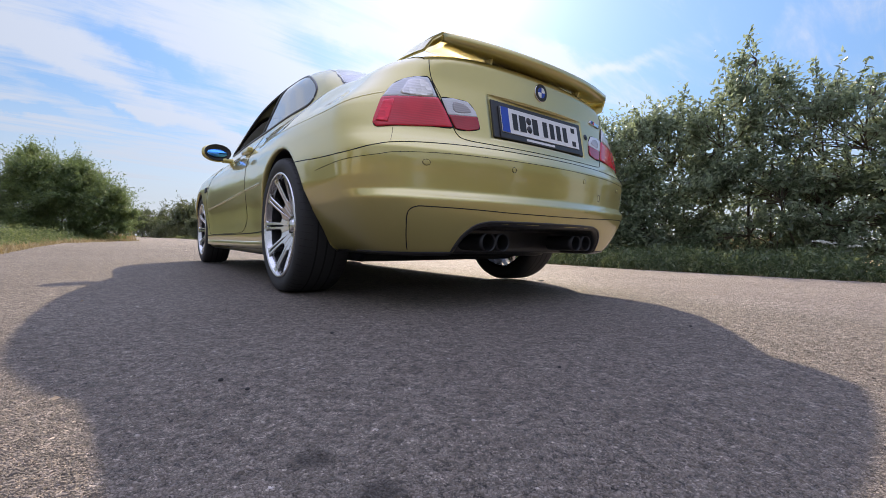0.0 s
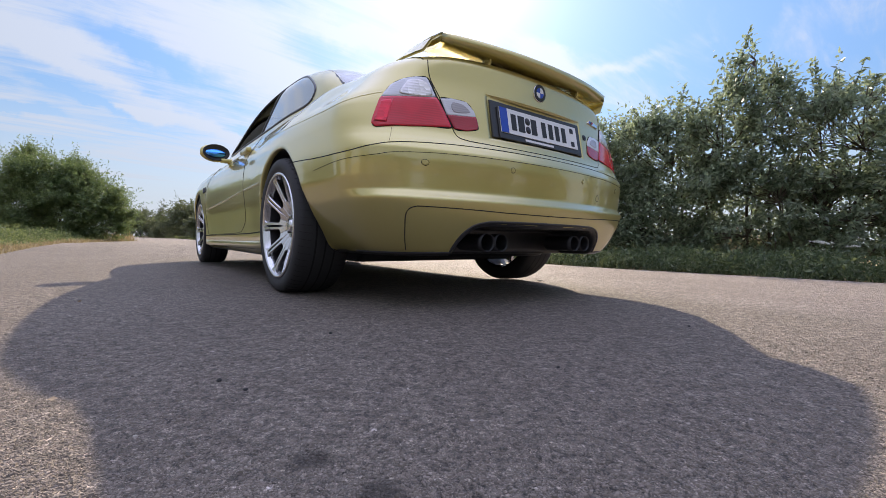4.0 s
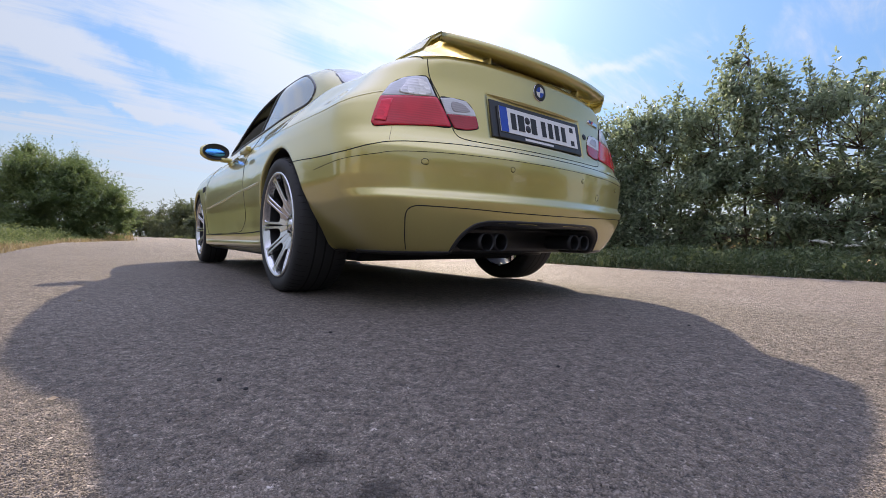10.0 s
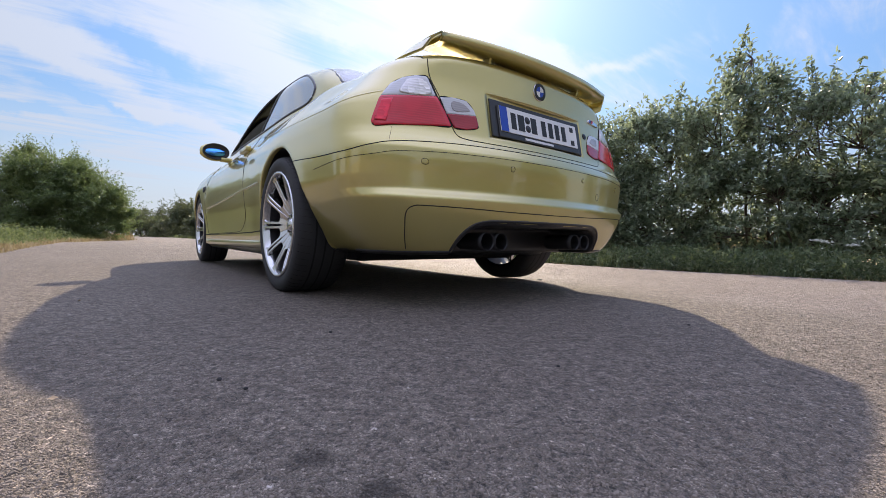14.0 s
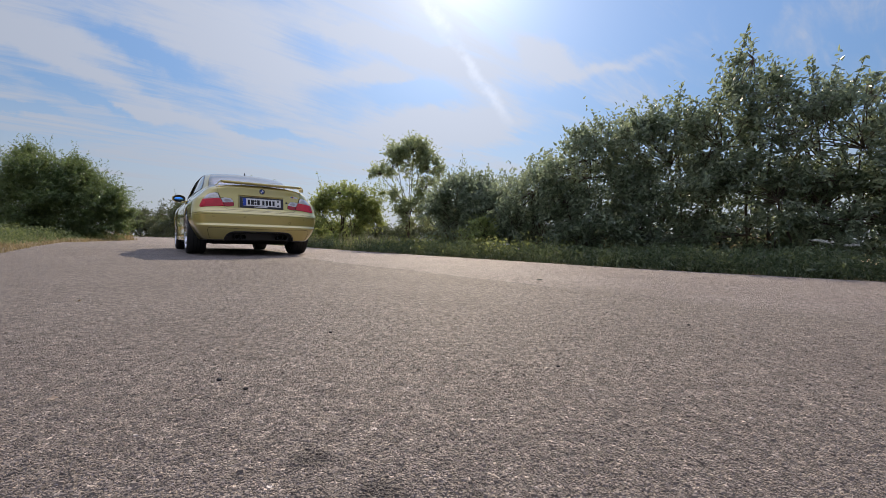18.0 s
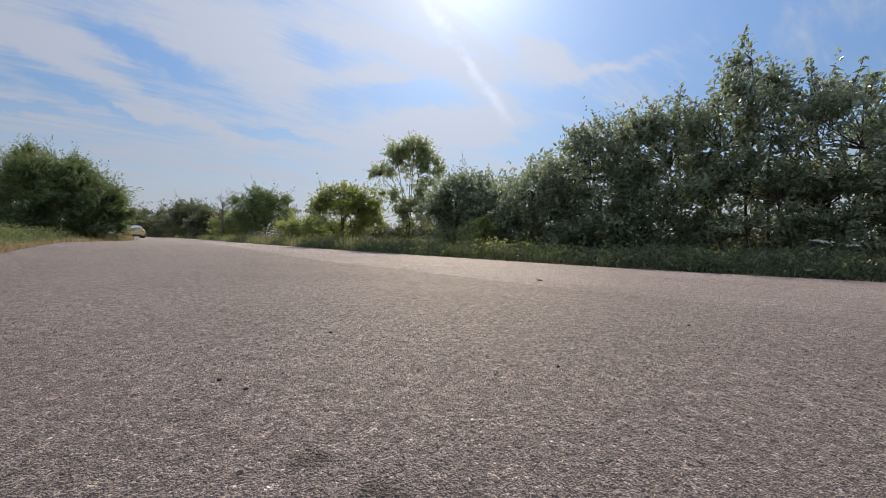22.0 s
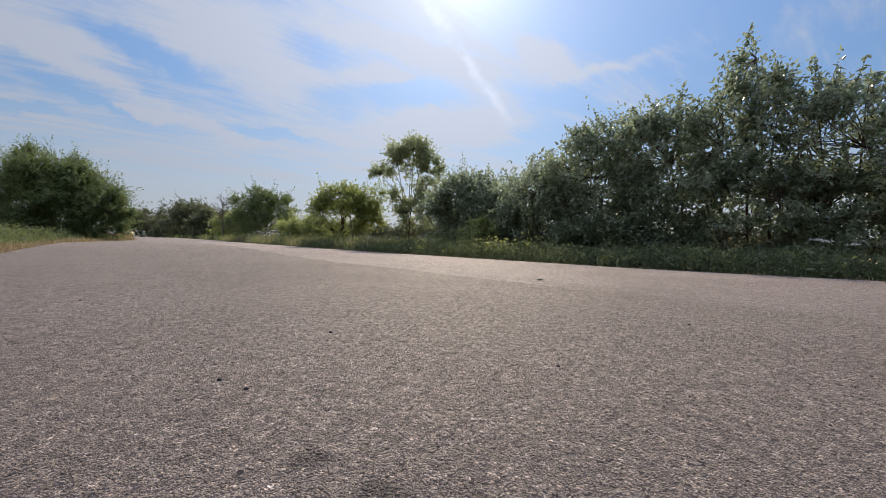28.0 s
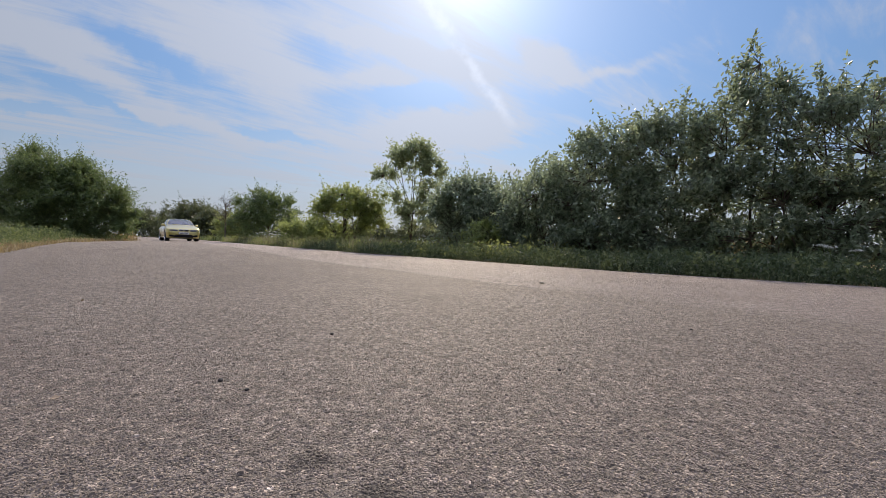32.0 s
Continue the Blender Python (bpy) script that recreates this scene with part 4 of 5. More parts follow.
        patch("side_intake", car, ahead, [(s * u, v) for u, v in ((0.5, 0.25), (0.49, 0.34), (0.6, 0.37), (0.7, 0.36), (0.69, 0.27))], GAP, 0.004, 4)
    patch("lower_intake", car, ahead, dense([(-0.46, 0.215), (-0.5, 0.29), (-0.42, 0.385), (0.42, 0.385), (0.5, 0.29), (0.46, 0.215)], 9), GAP, 0.006, sharp=True)
    seam(car, ahead, [(-0.72, 0.55), (-0.3, 0.545), (0, 0.54), (0.3, 0.545), (0.72, 0.55)], 0.004)
    seam(car, rear, [(s * u - 0.012, v) for s, row in ((-1, ((0.47, 0.226), (0.466, 0.246), (0.45, 0.288), (0.412, 0.325), (0.36, 0.342), (0.28, 0.347))), (1, ((0.0, 0.348), (0.28, 0.347), (0.36, 0.342), (0.412, 0.325), (0.45, 0.288), (0.466, 0.246), (0.47, 0.226)))) for u, v in row], 0.008, name="apron_edge", mat=BLACK, lift=-0.004)
    seam(car, above, REAR_GLASS, 0.007, True, "window_trim", BLACK, -0.004)
    seam(car, above, FRONT_GLASS, 0.011, True, "window_trim", BLACK, -0.004)
    part("silencer", box((0.86, 0.24, 0.13), (0, -0.48, 0.255), 0.05), DARK_METAL, car, "dull steel silencer box", True)
    part("rear_axle", box((1.2, 0.12, 0.1), (0, 0.0, 0.3), 0.03), BLACK, car)
    seam(car, round_tail, [(28 + 0.9 * math.cos(t), 0.49 + 0.016 * math.sin(t)) for t in np.linspace(0, 6.28, 13)[:-1]], 0.0015, True, "tow_cover", n=3)

    # boot lid: grip strip, roundel, model badge, lock
    seam(car, rear, [(-0.305, 0.864), (-0.28, 0.867), (0, 0.868), (0.28, 0.867), (0.305, 0.864)], 0.0045, name="grip_strip", mat=PAINT, lift=-0.002, n=5)
    disc = lambda r, n=28: [(0.004 + r * math.cos(t), 0.936 + r * 0.98 * math.sin(t)) for t in np.linspace(0, 2 * math.pi, n + 1)[:-1]]
    roundel = patch("roundel", car, rear, disc(0.041), CHROME, 0.004, sharp=True, label="round enamel badge with dark ring")
    patch("ring", roundel, rear, disc(0.0385), INK, 0.005, sharp=True)
    for k in range(4):
        q = [(0.004, 0.936)] + [(0.004 + 0.024 * math.cos(t), 0.936 + 0.0235 * math.sin(t)) for t in np.linspace(k * math.pi / 2, (k + 1) * math.pi / 2, 7)]
        patch("quarter", roundel, rear, q, WHITE if k % 2 == 0 else BLUE, 0.0062, sharp=True)
    badge = patch("badge", car, round_tail, [(32.4, 0.881), (33.2, 0.899), (40.2, 0.894), (39.6, 0.876)], CHROME, 0.006, sharp=True, label="chrome badge with coloured stripes")
    for k, m in enumerate((BLUE, INK, RED_LENS)):
        patch("stripe", badge, round_tail, [(32.8 + k * 0.9, 0.882), (33.4 + k * 0.9, 0.897), (34.2 + k * 0.9, 0.897), (33.6 + k * 0.9, 0.882)], m, 0.0072, sharp=True)
    lock = patch("lock", car, round_tail, [(27.6 + 1.15 * math.cos(t), 0.795 + 0.014 * math.sin(t)) for t in np.linspace(0, 6.28, 15)[:-1]], DARK_METAL, 0.003, 3)
    patch("keyhole", lock, round_tail, [(27.6 + 0.5 * math.cos(t), 0.795 + 0.006 * math.sin(t)) for t in np.linspace(0, 6.28, 13)[:-1]], INK, 0.0042, 3)

    # number plate in its holder; its characters as plain bars
    plate_m = pose(0.006, -0.892, 0.768, 90 - 11, 0, 0)
    # black lining; its colour also carries the shade at the recess's left and top
    part("plate_bay", box((0.602, 0.16, 0.012), (0, 0.004, -0.0125), 0.003, plate_m), BLACK, car, "black panel in the plate recess, darkened for the recess's shade")
    holder = part("plate_holder", box((0.536, 0.136, 0.012), (0, -0.008, -0.006), 0.004, plate_m), BLACK, car, "black plate holder")
    part("plate", box((0.52, 0.11, 0.003), (0, 0.004, 0.002), 0.001, plate_m), WHITE, holder, "white number plate with blue band")
    part("blue_band", box((0.043, 0.108, 0.001), (-0.2375, 0.004, 0.0042), 0, plate_m), BLUE, holder)
    for x, w in ((-0.19, 0.03), (-0.143, 0.04), (-0.062, 0.036), (0.005, 0.03), (0.053, 0.03), (0.1, 0.03), (0.148, 0.03)):
        part("bar", box((w, 0.072, 0.001), (x + 0.01, 0.003, 0.0042), 0, plate_m), INK, holder)
    for y in (0.022, -0.016):
        v, f = lathe([(0.0, 0.0042), (0.0165, 0.0042), (0.0165, 0.002)], 20, plate_m @ Matrix.Translation((-0.092, y, 0)) @ Euler((0, radians(-90), 0)).to_matrix().to_4x4())
        mesh_object("seal", v, f, DARK_METAL, holder, "round grey seal")
    for y in (0.035, -0.03):
        part("bar", box((0.026, 0.024, 0.001), (0.222, y, 0.0042), 0, plate_m), INK, holder)
    part("strip_lettering", box((0.19, 0.01, 0.001), (-0.02, -0.064, 0.0006), 0, plate_m), WHITE, holder)
    front_m = pose(0, 3.545, 0.46, 90, 0, 180)
    front_holder = part("plate_holder", box((0.536, 0.125, 0.06), (0, 0, -0.03), 0.004, front_m), BLACK, car)
    part("plate", box((0.52, 0.11, 0.003), (0, 0, 0.002), 0.001, front_m), WHITE, front_holder)
    for k in range(7):
        part("bar", box((0.03, 0.07, 0.001), (-0.18 + 0.058 * k, 0, 0.0042), 0, front_m), INK, front_holder)

    # boot wing on two struts, its ends turned down
    secs = []
    prof = [(0.0, 0.0), (0.08, 0.45), (0.3, 0.9), (0.6, 0.8), (0.97, 0.25), (1.0, 0.0), (0.985, -1.7), (0.9, -2.0), (0.7, -1.9), (0.5, -1.5), (0.3, -1.0), (0.08, -0.4)]
    for x in np.linspace(-0.548, 0.548, 33):
        e = abs(x) / 0.548
        y0, y1 = -0.715 + 0.06 * e ** 2.5, -0.925 + 0.08 * e ** 2.2
        z0, z1 = 1.044 + 0.014 * e ** 2, 1.05 + 0.008 * e ** 2
        secs.append([(x + 0.03, y0 + (y1 - y0) * u, z0 + (z1 - z0) * u + 0.015 * w) for u, w in prof])
    n = len(prof)
    v = np.array(secs).reshape(-1, 3)
    f = [(i * n + k, i * n + (k + 1) % n, (i + 1) * n + (k + 1) % n, (i + 1) * n + k) for i in range(32) for k in range(n)] + [tuple(range(n)), tuple(32 * n + k for k in range(n))]
    wing = mesh_object("boot_wing", v, f, PAINT, car, "yellow boot wing on short struts")
    for s in (-1, 1):
        bm = box((0.012, 0.055, 0.05), (s * 0.3 + 0.03, -0.83, 1.024), 0.003)
        for vert in bm.verts:         # wider under the wing than at its foot
            vert.co.y = -0.83 + (vert.co.y + 0.83) * (0.75 + 9 * (vert.co.z - 1.024))
        part("strut", bm, PAINT, wing)
        # the wing's end turns down and outwards towards the edge of the lid
        top = rounded([(0.535, -0.66, 1.062), (0.545, -0.75, 1.066), (0.548, -0.845, 1.06)], 6, False)
        low = rounded([(0.61, -0.605, 1.012), (0.619, -0.66, 1.004), (0.616, -0.73, 0.999), (0.602, -0.79, 1.0)], 4, False)
        mid = (top + low) / 2 + (0.008, 0, 0.006)
        grid = np.concatenate([top, mid, low]) * (s, 1, 1) + (0.03, 0, 0)
        m = len(top)
        grid = np.concatenate([grid, grid - (s * 0.006, 0, 0.008)])
        f = [(r * m + k, r * m + k + 1, (r + 1) * m + k + 1, (r + 1) * m + k) for r in (0, 1) for k in range(m - 1)]
        f += [tuple(3 * m + q for q in reversed(quad)) for quad in f]
        loop = list(range(m)) + [2 * m - 1] + list(range(3 * m - 1, 2 * m - 1, -1)) + [m]
        f += [(a, b, b + 3 * m, a + 3 * m) for a, b in zip(loop, loop[1:] + loop[:1])]
        mesh_object("end_plate", grid, f, PAINT, wing)
    bm = bmesh.new()
    bmesh.ops.create_cone(bm, cap_ends=True, segments=12, radius1=0.05, radius2=0.012, depth=0.055, matrix=pose(0, 0.42, 1.335) @ Matrix.Diagonal((0.35, 1.0, 1, 1)))
    part("roof_aerial", bm, BLACK, car, "small black roof aerial", True)

    # cabin: seats, shelf, dash, wheel
    for x in (-0.36, 0.36):
        seat = part("seat", box((0.48, 0.5, 0.16), (x, 1.35, 0.42), 0.05), INTERIOR, car, "dark upholstered front seat", True)
        part("backrest", box((0.48, 0.14, 0.6), (x, 1.02, 0.74), 0.05, None), INTERIOR, seat, smooth=True)
        part("headrest", box((0.26, 0.1, 0.17), (x, 0.97, 1.11), 0.04), INTERIOR, seat, smooth=True)
    part("rear_bench", box((1.2, 0.16, 0.5), (0, 0.28, 0.75), 0.05), INTERIOR, car, smooth=True)
    part("parcel_shelf", box((1.15, 0.5, 0.03), (0, -0.05, 0.985), 0.01), INTERIOR, car)
    part("dashboard", box((1.3, 0.4, 0.25), (0, 2.1, 0.85), 0.06), INTERIOR, car, smooth=True)
    a = np.linspace(0, 2 * np.pi, 28, endpoint=False)
    v, f = tube(np.stack([-0.36 + 0.185 * np.cos(a), 1.72 + 0.05 * np.sin(a), 0.88 + 0.175 * np.sin(a)], 1), 0.016, 8, True)
    mesh_object("steering_wheel", v, f, INTERIOR, car)

    for name, x, y, w in (("rear_wheel", 0.757, 0.0, 0.255), ("front_wheel", 0.75, 2.731, 0.225)):
        for s in (-1, 1):
            WHEEL_PARTS.append((wheel(name, car, (s * x, y, 0.331), s, w), (s * x, y, 0.331)))
    return car


WHEEL_PARTS = []

# ---- plants ----
def leaves(at, along, length, width, rng, fold=0.25, broad=False):
    """Pointed leaves folded along the spine; broad ones have an oval outline and hang at the tip."""
    n = len(at)
    along = along / (np.linalg.norm(along, axis=1)[:, None] + 1e-9)
    side = np.cross(along, rng.normal(size=(n, 3)) + (0, 0, 1.2))
    side /= np.linalg.norm(side, axis=1)[:, None] + 1e-9
    nrm = np.cross(side, along)
    l = (length * rng.uniform(0.6, 1.25, n))[:, None]
    w = (width * rng.uniform(0.7, 1.2, n))[:, None]
    droop = nrm * l * rng.uniform(-0.25, 0.15, n)[:, None]
    if broad:
        rise = nrm * w * fold
        low, top = at + along * l * 0.3, at + along * l * 0.68 + droop * 0.35
        v = np.stack([at, low + side * w * 0.5 + rise, top + side * w * 0.38 + rise, at + along * l + droop, top - side * w * 0.38 + rise, low - side * w * 0.5 + rise,
                      at + along * l * 0.5 + droop * 0.15], 1).reshape(-1, 3)
        k = np.arange(n)[:, None] * 7
        return v, np.concatenate([k + (0, 1, 6), k + (6, 1, 2), k + (6, 2, 3), k + (6, 3, 4), k + (6, 4, 5), k + (0, 6, 5)], 1).reshape(-1, 3)
    mid = at + along * l * 0.45
    v = np.stack([at, mid + side * w / 2 + nrm * w * fold, at + along * l + droop, mid - side * w / 2 + nrm * w * fold], 1).reshape(-1, 3)
    k = np.arange(n)[:, None] * 4
    f = np.concatenate([k + (0, 1, 2), k + (0, 2, 3)], 1).reshape(-1, 3)
    return v, f


def shrub(name, base, blobs, twigs, leaf, twig, mat, label, category, seed, per=16, stems=5, lift=0.25, wild=0.25, group="", slim=0.5, gaps=0.0, inner=0.35, single=False, shoots=0, shoot=0.5, broad=False, wind=0.0, clump=22, stout=1.0):
    """Stems and limbs from the base into ellipsoid masses, and leafy twigs that fill and overshoot them.
    blobs: (x, y, z, rx, ry, rz, share), from the base."""
    rng = np.random.default_rng(seed)
    thing = tagged(new(name), label, category, group)
    thing.matrix_basis = pose(*base)
    share = np.array([b[6] for b in blobs], float)
    # most twigs gather in tufts near the surface, the rest fill the core
    tufts = max(8, twigs // clump)
    pick = rng.choice(len(blobs), tufts, p=share / share.sum())
    b = np.array([q[:6] for q in blobs], float)
    d = rng.normal(size=(tufts, 3)) + (0, 0, 0.15)
    d /= np.linalg.norm(d, axis=1)[:, None]
    rad = rng.uniform(0.62, 1.05, tufts)[:, None]
    centre, size = b[pick, :3] + d * b[pick, 3:] * rad, b[pick, 3:].mean(1) * rng.uniform(0.12, 0.26, tufts)
    own = rng.integers(0, tufts, twigs)
    off = rng.normal(size=(twigs, 3))
    off /= np.linalg.norm(off, axis=1)[:, None] / (rng.uniform(size=(twigs, 1)) ** 0.4)
    start = centre[own] + off * size[own][:, None] * (1.15, 1.15, 0.85)
    d = d[own] * 0.7 + off * 0.6
    core = rng.uniform(size=twigs) < inner
    k = rng.choice(len(blobs), twigs, p=share / share.sum())
    e = rng.normal(size=(twigs, 3))
    e /= np.linalg.norm(e, axis=1)[:, None]
    start = np.where(core[:, None], b[k, :3] + e * b[k, 3:] * (rng.uniform(0.2, 0.95, twigs) ** 0.5)[:, None], start)
    d = np.where(core[:, None], e, d)
    if gaps:      # ragged holes where the light shows through
        hole = np.array([noise.noise(Vector(((q[0] + base[0]) * 3.6, (q[1] + base[1]) * 0.8, (q[2] + base[2]) * 3.6))) for q in start])
        keep = hole < gaps
        start, d = start[keep], d[keep]
    start[:, 2] = np.maximum(start[:, 2], 0.06)
    n = len(start)
    way = d * (1, 1, 0.8) + rng.normal(size=(n, 3)) * 0.45 + (0, 0, lift)
    way /= np.linalg.norm(way, axis=1)[:, None]
    reach = twig * rng.uniform(0.5, 1.0, n) * np.where(rng.uniform(size=n) < wild * 0.25, 2.0, 1.0)
    t = (np.arange(per) + 0.5) / per
    bend = rng.normal(size=(n, 3)) * 0.25
    pos = start[:, None] + way[:, None] * (reach[:, None] * t[None])[..., None] + bend[:, None] * ((t ** 2)[None] * reach[:, None])[..., None]
    out = rng.normal(size=(n, per, 3)) * 0.8 + way[:, None] * 0.6 + (wind, 0, -0.1)
    pos = pos + rng.normal(size=pos.shape) * leaf * 0.25
    v, f = leaves(pos.reshape(-1, 3), out.reshape(-1, 3), leaf, leaf * slim, rng, broad=broad)
    wood = []
    hubs = []
    for k in range(stems):
        q = blobs[k % len(blobs)]
        foot = np.array((q[0] * 0.25, q[1] * 0.25, -0.05)) + rng.normal(size=3) * (0.12, 0.12, 0)
        foot[2] = -0.05
        tip = np.array(q[:3]) + rng.normal(size=3) * np.array(q[3:6]) * 0.35
        mid = (foot + tip) / 2 + rng.normal(size=3) * 0.12 * np.linalg.norm(tip - foot)
        if single:      # one upright trunk that the limbs leave
            foot = np.array((0.0, 0, -0.05))
            tip = np.array(q[:3])
            mid = np.array((0.02 + tip[0] * 0.15, tip[1] * 0.15, min(tip[2] * 0.62, 0.7 + 0.22 * k)))
        line = rounded([foot, foot * 0.5 + mid * 0.5, mid, tip] if single else [foot, mid, tip], 6, False)
        hubs.append(line[-1]), hubs.append(line[len(line) // 2])
        r0 = (0.012 + 0.012 * np.linalg.norm(tip - foot)) * (0.42 if single else stout)
        wood.append(tube(line, r0, 6, taper=np.linspace(r0, r0 * 0.4, len(line))))
    hubs = np.array(hubs)
    for k in rng.choice(n, min(n, 160), replace=False):      # limbs out to some of the twigs
        h = hubs[np.argmin(np.linalg.norm(hubs - start[k], axis=1))]
        line = np.stack([h, (h + start[k]) / 2 + rng.normal(size=3) * 0.06, start[k], pos[k, -1]])
        wood.append(tube(line, 0.006, 4, taper=[0.011, 0.008, 0.005, 0.002]))
    if shoots:       # long upright shoots that overtop the mass, leaves in rows along them
        k = rng.choice(len(blobs), shoots, p=share / share.sum())
        e = rng.normal(size=(shoots, 3)) + (0, 0, 0.9)
        e /= np.linalg.norm(e, axis=1)[:, None]
        foot = b[k, :3] + e * b[k, 3:] * 0.8
        free = foot[:, 2] > 0.5 * (b[:, 2] + b[:, 5]).max()
        foot, e = foot[free], e[free]
        m, rows = len(foot), 16
        up = e * 0.55 + rng.normal(size=(m, 3)) * 0.28 + (0, 0, 0.75)
        up /= np.linalg.norm(up, axis=1)[:, None]
        run = shoot * rng.uniform(0.45, 1.1, m)
        t = np.linspace(0.1, 1, rows)
        curl = rng.normal(size=(m, 3)) * (0.2, 0.2, 0.1)
        at = foot[:, None] + up[:, None] * (run[:, None] * t)[..., None] + curl[:, None] * (run[:, None] * t ** 2)[..., None]
        out = rng.normal(size=(m, rows, 3)) * 0.75 + up[:, None] * 0.75 + (wind, 0, 0)
        v2, f2 = leaves(np.repeat(at.reshape(-1, 3), 2, 0), np.repeat(out.reshape(-1, 3), 2, 0) + rng.normal(size=(m * rows * 2, 3)) * 0.5, leaf * 0.92, leaf * slim * 0.9, rng, broad=broad)
        f = np.concatenate([f, f2 + len(v)])
        v = np.concatenate([v, v2])
        for q in range(m):
            wood.append(tube(np.concatenate([foot[q:q + 1] - up[q] * 0.2, at[q, ::3]]), 0.004, 4, taper=np.linspace(0.006, 0.0015, 1 + len(at[q, ::3]))))
    wv, wf = joined(wood)
    mesh_object("trunk", wv, wf, BARK, thing, "grey-brown stems and limbs")
    mesh_object("crown", v, f, mat, thing, smooth=False)
    return thing


def blades(name, at, height, lean, mat, seed, label, width=0.006):
    """Grass: bent pointed blades."""
    rng = np.random.default_rng(seed)
    n = len(at)
    patchy = np.array([noise.noise(Vector((q[0] * 1.4, q[1] * 1.4, seed))) + 0.6 * noise.noise(Vector((q[0] * 4.5, q[1] * 4.5, seed))) for q in at])
    h = height * rng.uniform(0.35, 1.15, n) * np.clip(0.85 + 0.75 * patchy, 0.3, 1.7)
    a = rng.uniform(0, 2 * np.pi, n)
    out = np.stack([np.cos(a), np.sin(a), 0 * a], 1) * (h * lean * rng.uniform(0.1, 1.0, n))[:, None]
    w = np.stack([-np.sin(a), np.cos(a), 0 * a], 1) * (width * rng.uniform(0.6, 1.5, n))[:, None]
    up1 = np.stack([0 * a, 0 * a, h * 0.6], 1)
    up2 = np.stack([0 * a, 0 * a, h], 1)
    v = np.stack([at - w, at + w, at + out * 0.35 + up1 + w * 0.7, at + out * 0.35 + up1 - w * 0.7, at + out + up2], 1).reshape(-1, 3)
    k = np.arange(n)[:, None] * 5
    f = np.concatenate([k + (0, 1, 2), k + (0, 2, 3), k + (3, 2, 4)], 1).reshape(-1, 3)
    return tagged(mesh_object(name, v, f, mat, smooth=False), label, "grass", kind="stuff")


def strip(line, lo, hi, n, rng, z=-0.03, power=1.0):
    """Random places beside a line of points, between two distances to its right."""
    q = np.array(line, float)
    seg = np.diff(q, axis=0)
    length = np.linalg.norm(seg, axis=1)
    near = 1 / (np.linalg.norm((q[1:] + q[:-1]) / 2, axis=1) + 1.0) ** power
    weight = length * near
    i = rng.choice(len(seg), n, p=weight / weight.sum())
    t = rng.uniform(size=n)
    side = np.stack([seg[:, 1], -seg[:, 0]], 1) / length[:, None]
    off = rng.uniform(lo, hi, n)
    xy = q[i] + seg[i] * t[:, None] + side[i] * off[:, None]
    return np.column_stack([xy, np.full(n, z)])


KERB_LINE = [(4.75, 2.6), (3.83, 3.6), (2.97, 4.24), (2.13, 4.95), (1.0, 6.3), (-0.25, 7.8), (-1.87, 9.7), (-5.0, 14.0), (-9.5, 20.2), (-15.6, 29), (-37.5, 60.3)]
LEFT_LINE = [(-16.3, 21.9), (-13.9, 17.2), (-11.4, 12.5), (-7.85, 8.0), (-5.46, 5.14), (-4.3, 3.2)]
LEFT_LINE = LEFT_LINE[::-1]
rng = np.random.default_rng(5)
verge = strip(KERB_LINE, 0.02, 1.1, 26000, rng, power=1.0)
blades("verge_grass", verge, 0.13, 1.3, SHADED_VERGE_GRASS, 6, "green uncut grass along the road edge", 0.005)
blades("tall_verge_grass", strip(KERB_LINE[4:], 0.35, 2.2, 14000, rng, power=0.6), 0.32, 0.6, GRASS, 7, "tall green roadside grass gone to seed", 0.007)
blades("seeding_grass", strip(KERB_LINE[6:10], 0.15, 2.6, 9000, rng, power=0.2), 0.48, 0.45, PALE_GRASS, 15, "pale tall grass in seed by the bushes", 0.006)
blades("dry_grass", strip(LEFT_LINE, -2.0, 0.02, 15000, rng, power=0.3), 0.11, 1.4, DRY_GRASS, 8, "dry yellow grass beside the asphalt", 0.008)
blades("green_grass", strip(LEFT_LINE, -4.5, -1.0, 14000, rng, power=0.3), 0.42, 0.9, GRASS, 9, "tall green grass under the bushes", 0.01)
blades("far_grass", strip([(-15.6, 29), (-37.5, 60.3), (-74, 107)], 0.1, 4.0, 9000, rng, power=0.0), 0.5, 0.5, GRASS, 10, "green grass along the far road", 0.03)
blades("far_dry_grass", strip([(-74, 92), (-55, 66.5), (-42, 49.5), (-29, 36.5), (-20.5, 27.3), (-16.3, 22.2)], 0.1, 3.0, 9000, rng, power=0.0), 0.5, 0.5, DRY_GRASS, 11, "dry grass along the far road", 0.03)



def weeds(name, at, height, leaf, mat, seed, label):
    """Low broad-leaved plants: leaves on short stalks in uneven tufts."""
    rng = np.random.default_rng(seed)
    per = 14
    n = len(at)
    tall = height * rng.uniform(0.25, 1.0, n) * (0.55 + 0.9 * np.array([noise.noise(Vector((q[0] * 1.1, q[1] * 1.1, 3.0))) * 0.5 + 0.5 for q in at]))
    pos = at[:, None] + rng.normal(size=(n, per, 3)) * (leaf * 1.1, leaf * 1.1, 0) + np.stack([np.zeros((n, per)), np.zeros((n, per)), tall[:, None] * rng.uniform(0.15, 1.0, (n, per))], -1)
    out = rng.normal(size=(n, per, 3)) + (0, 0, 0.5)
    v, f = leaves(pos.reshape(-1, 3), out.reshape(-1, 3), leaf, leaf * 0.5, rng)
    return tagged(mesh_object(name, v, f, mat, smooth=False), label, "weeds", kind="stuff")


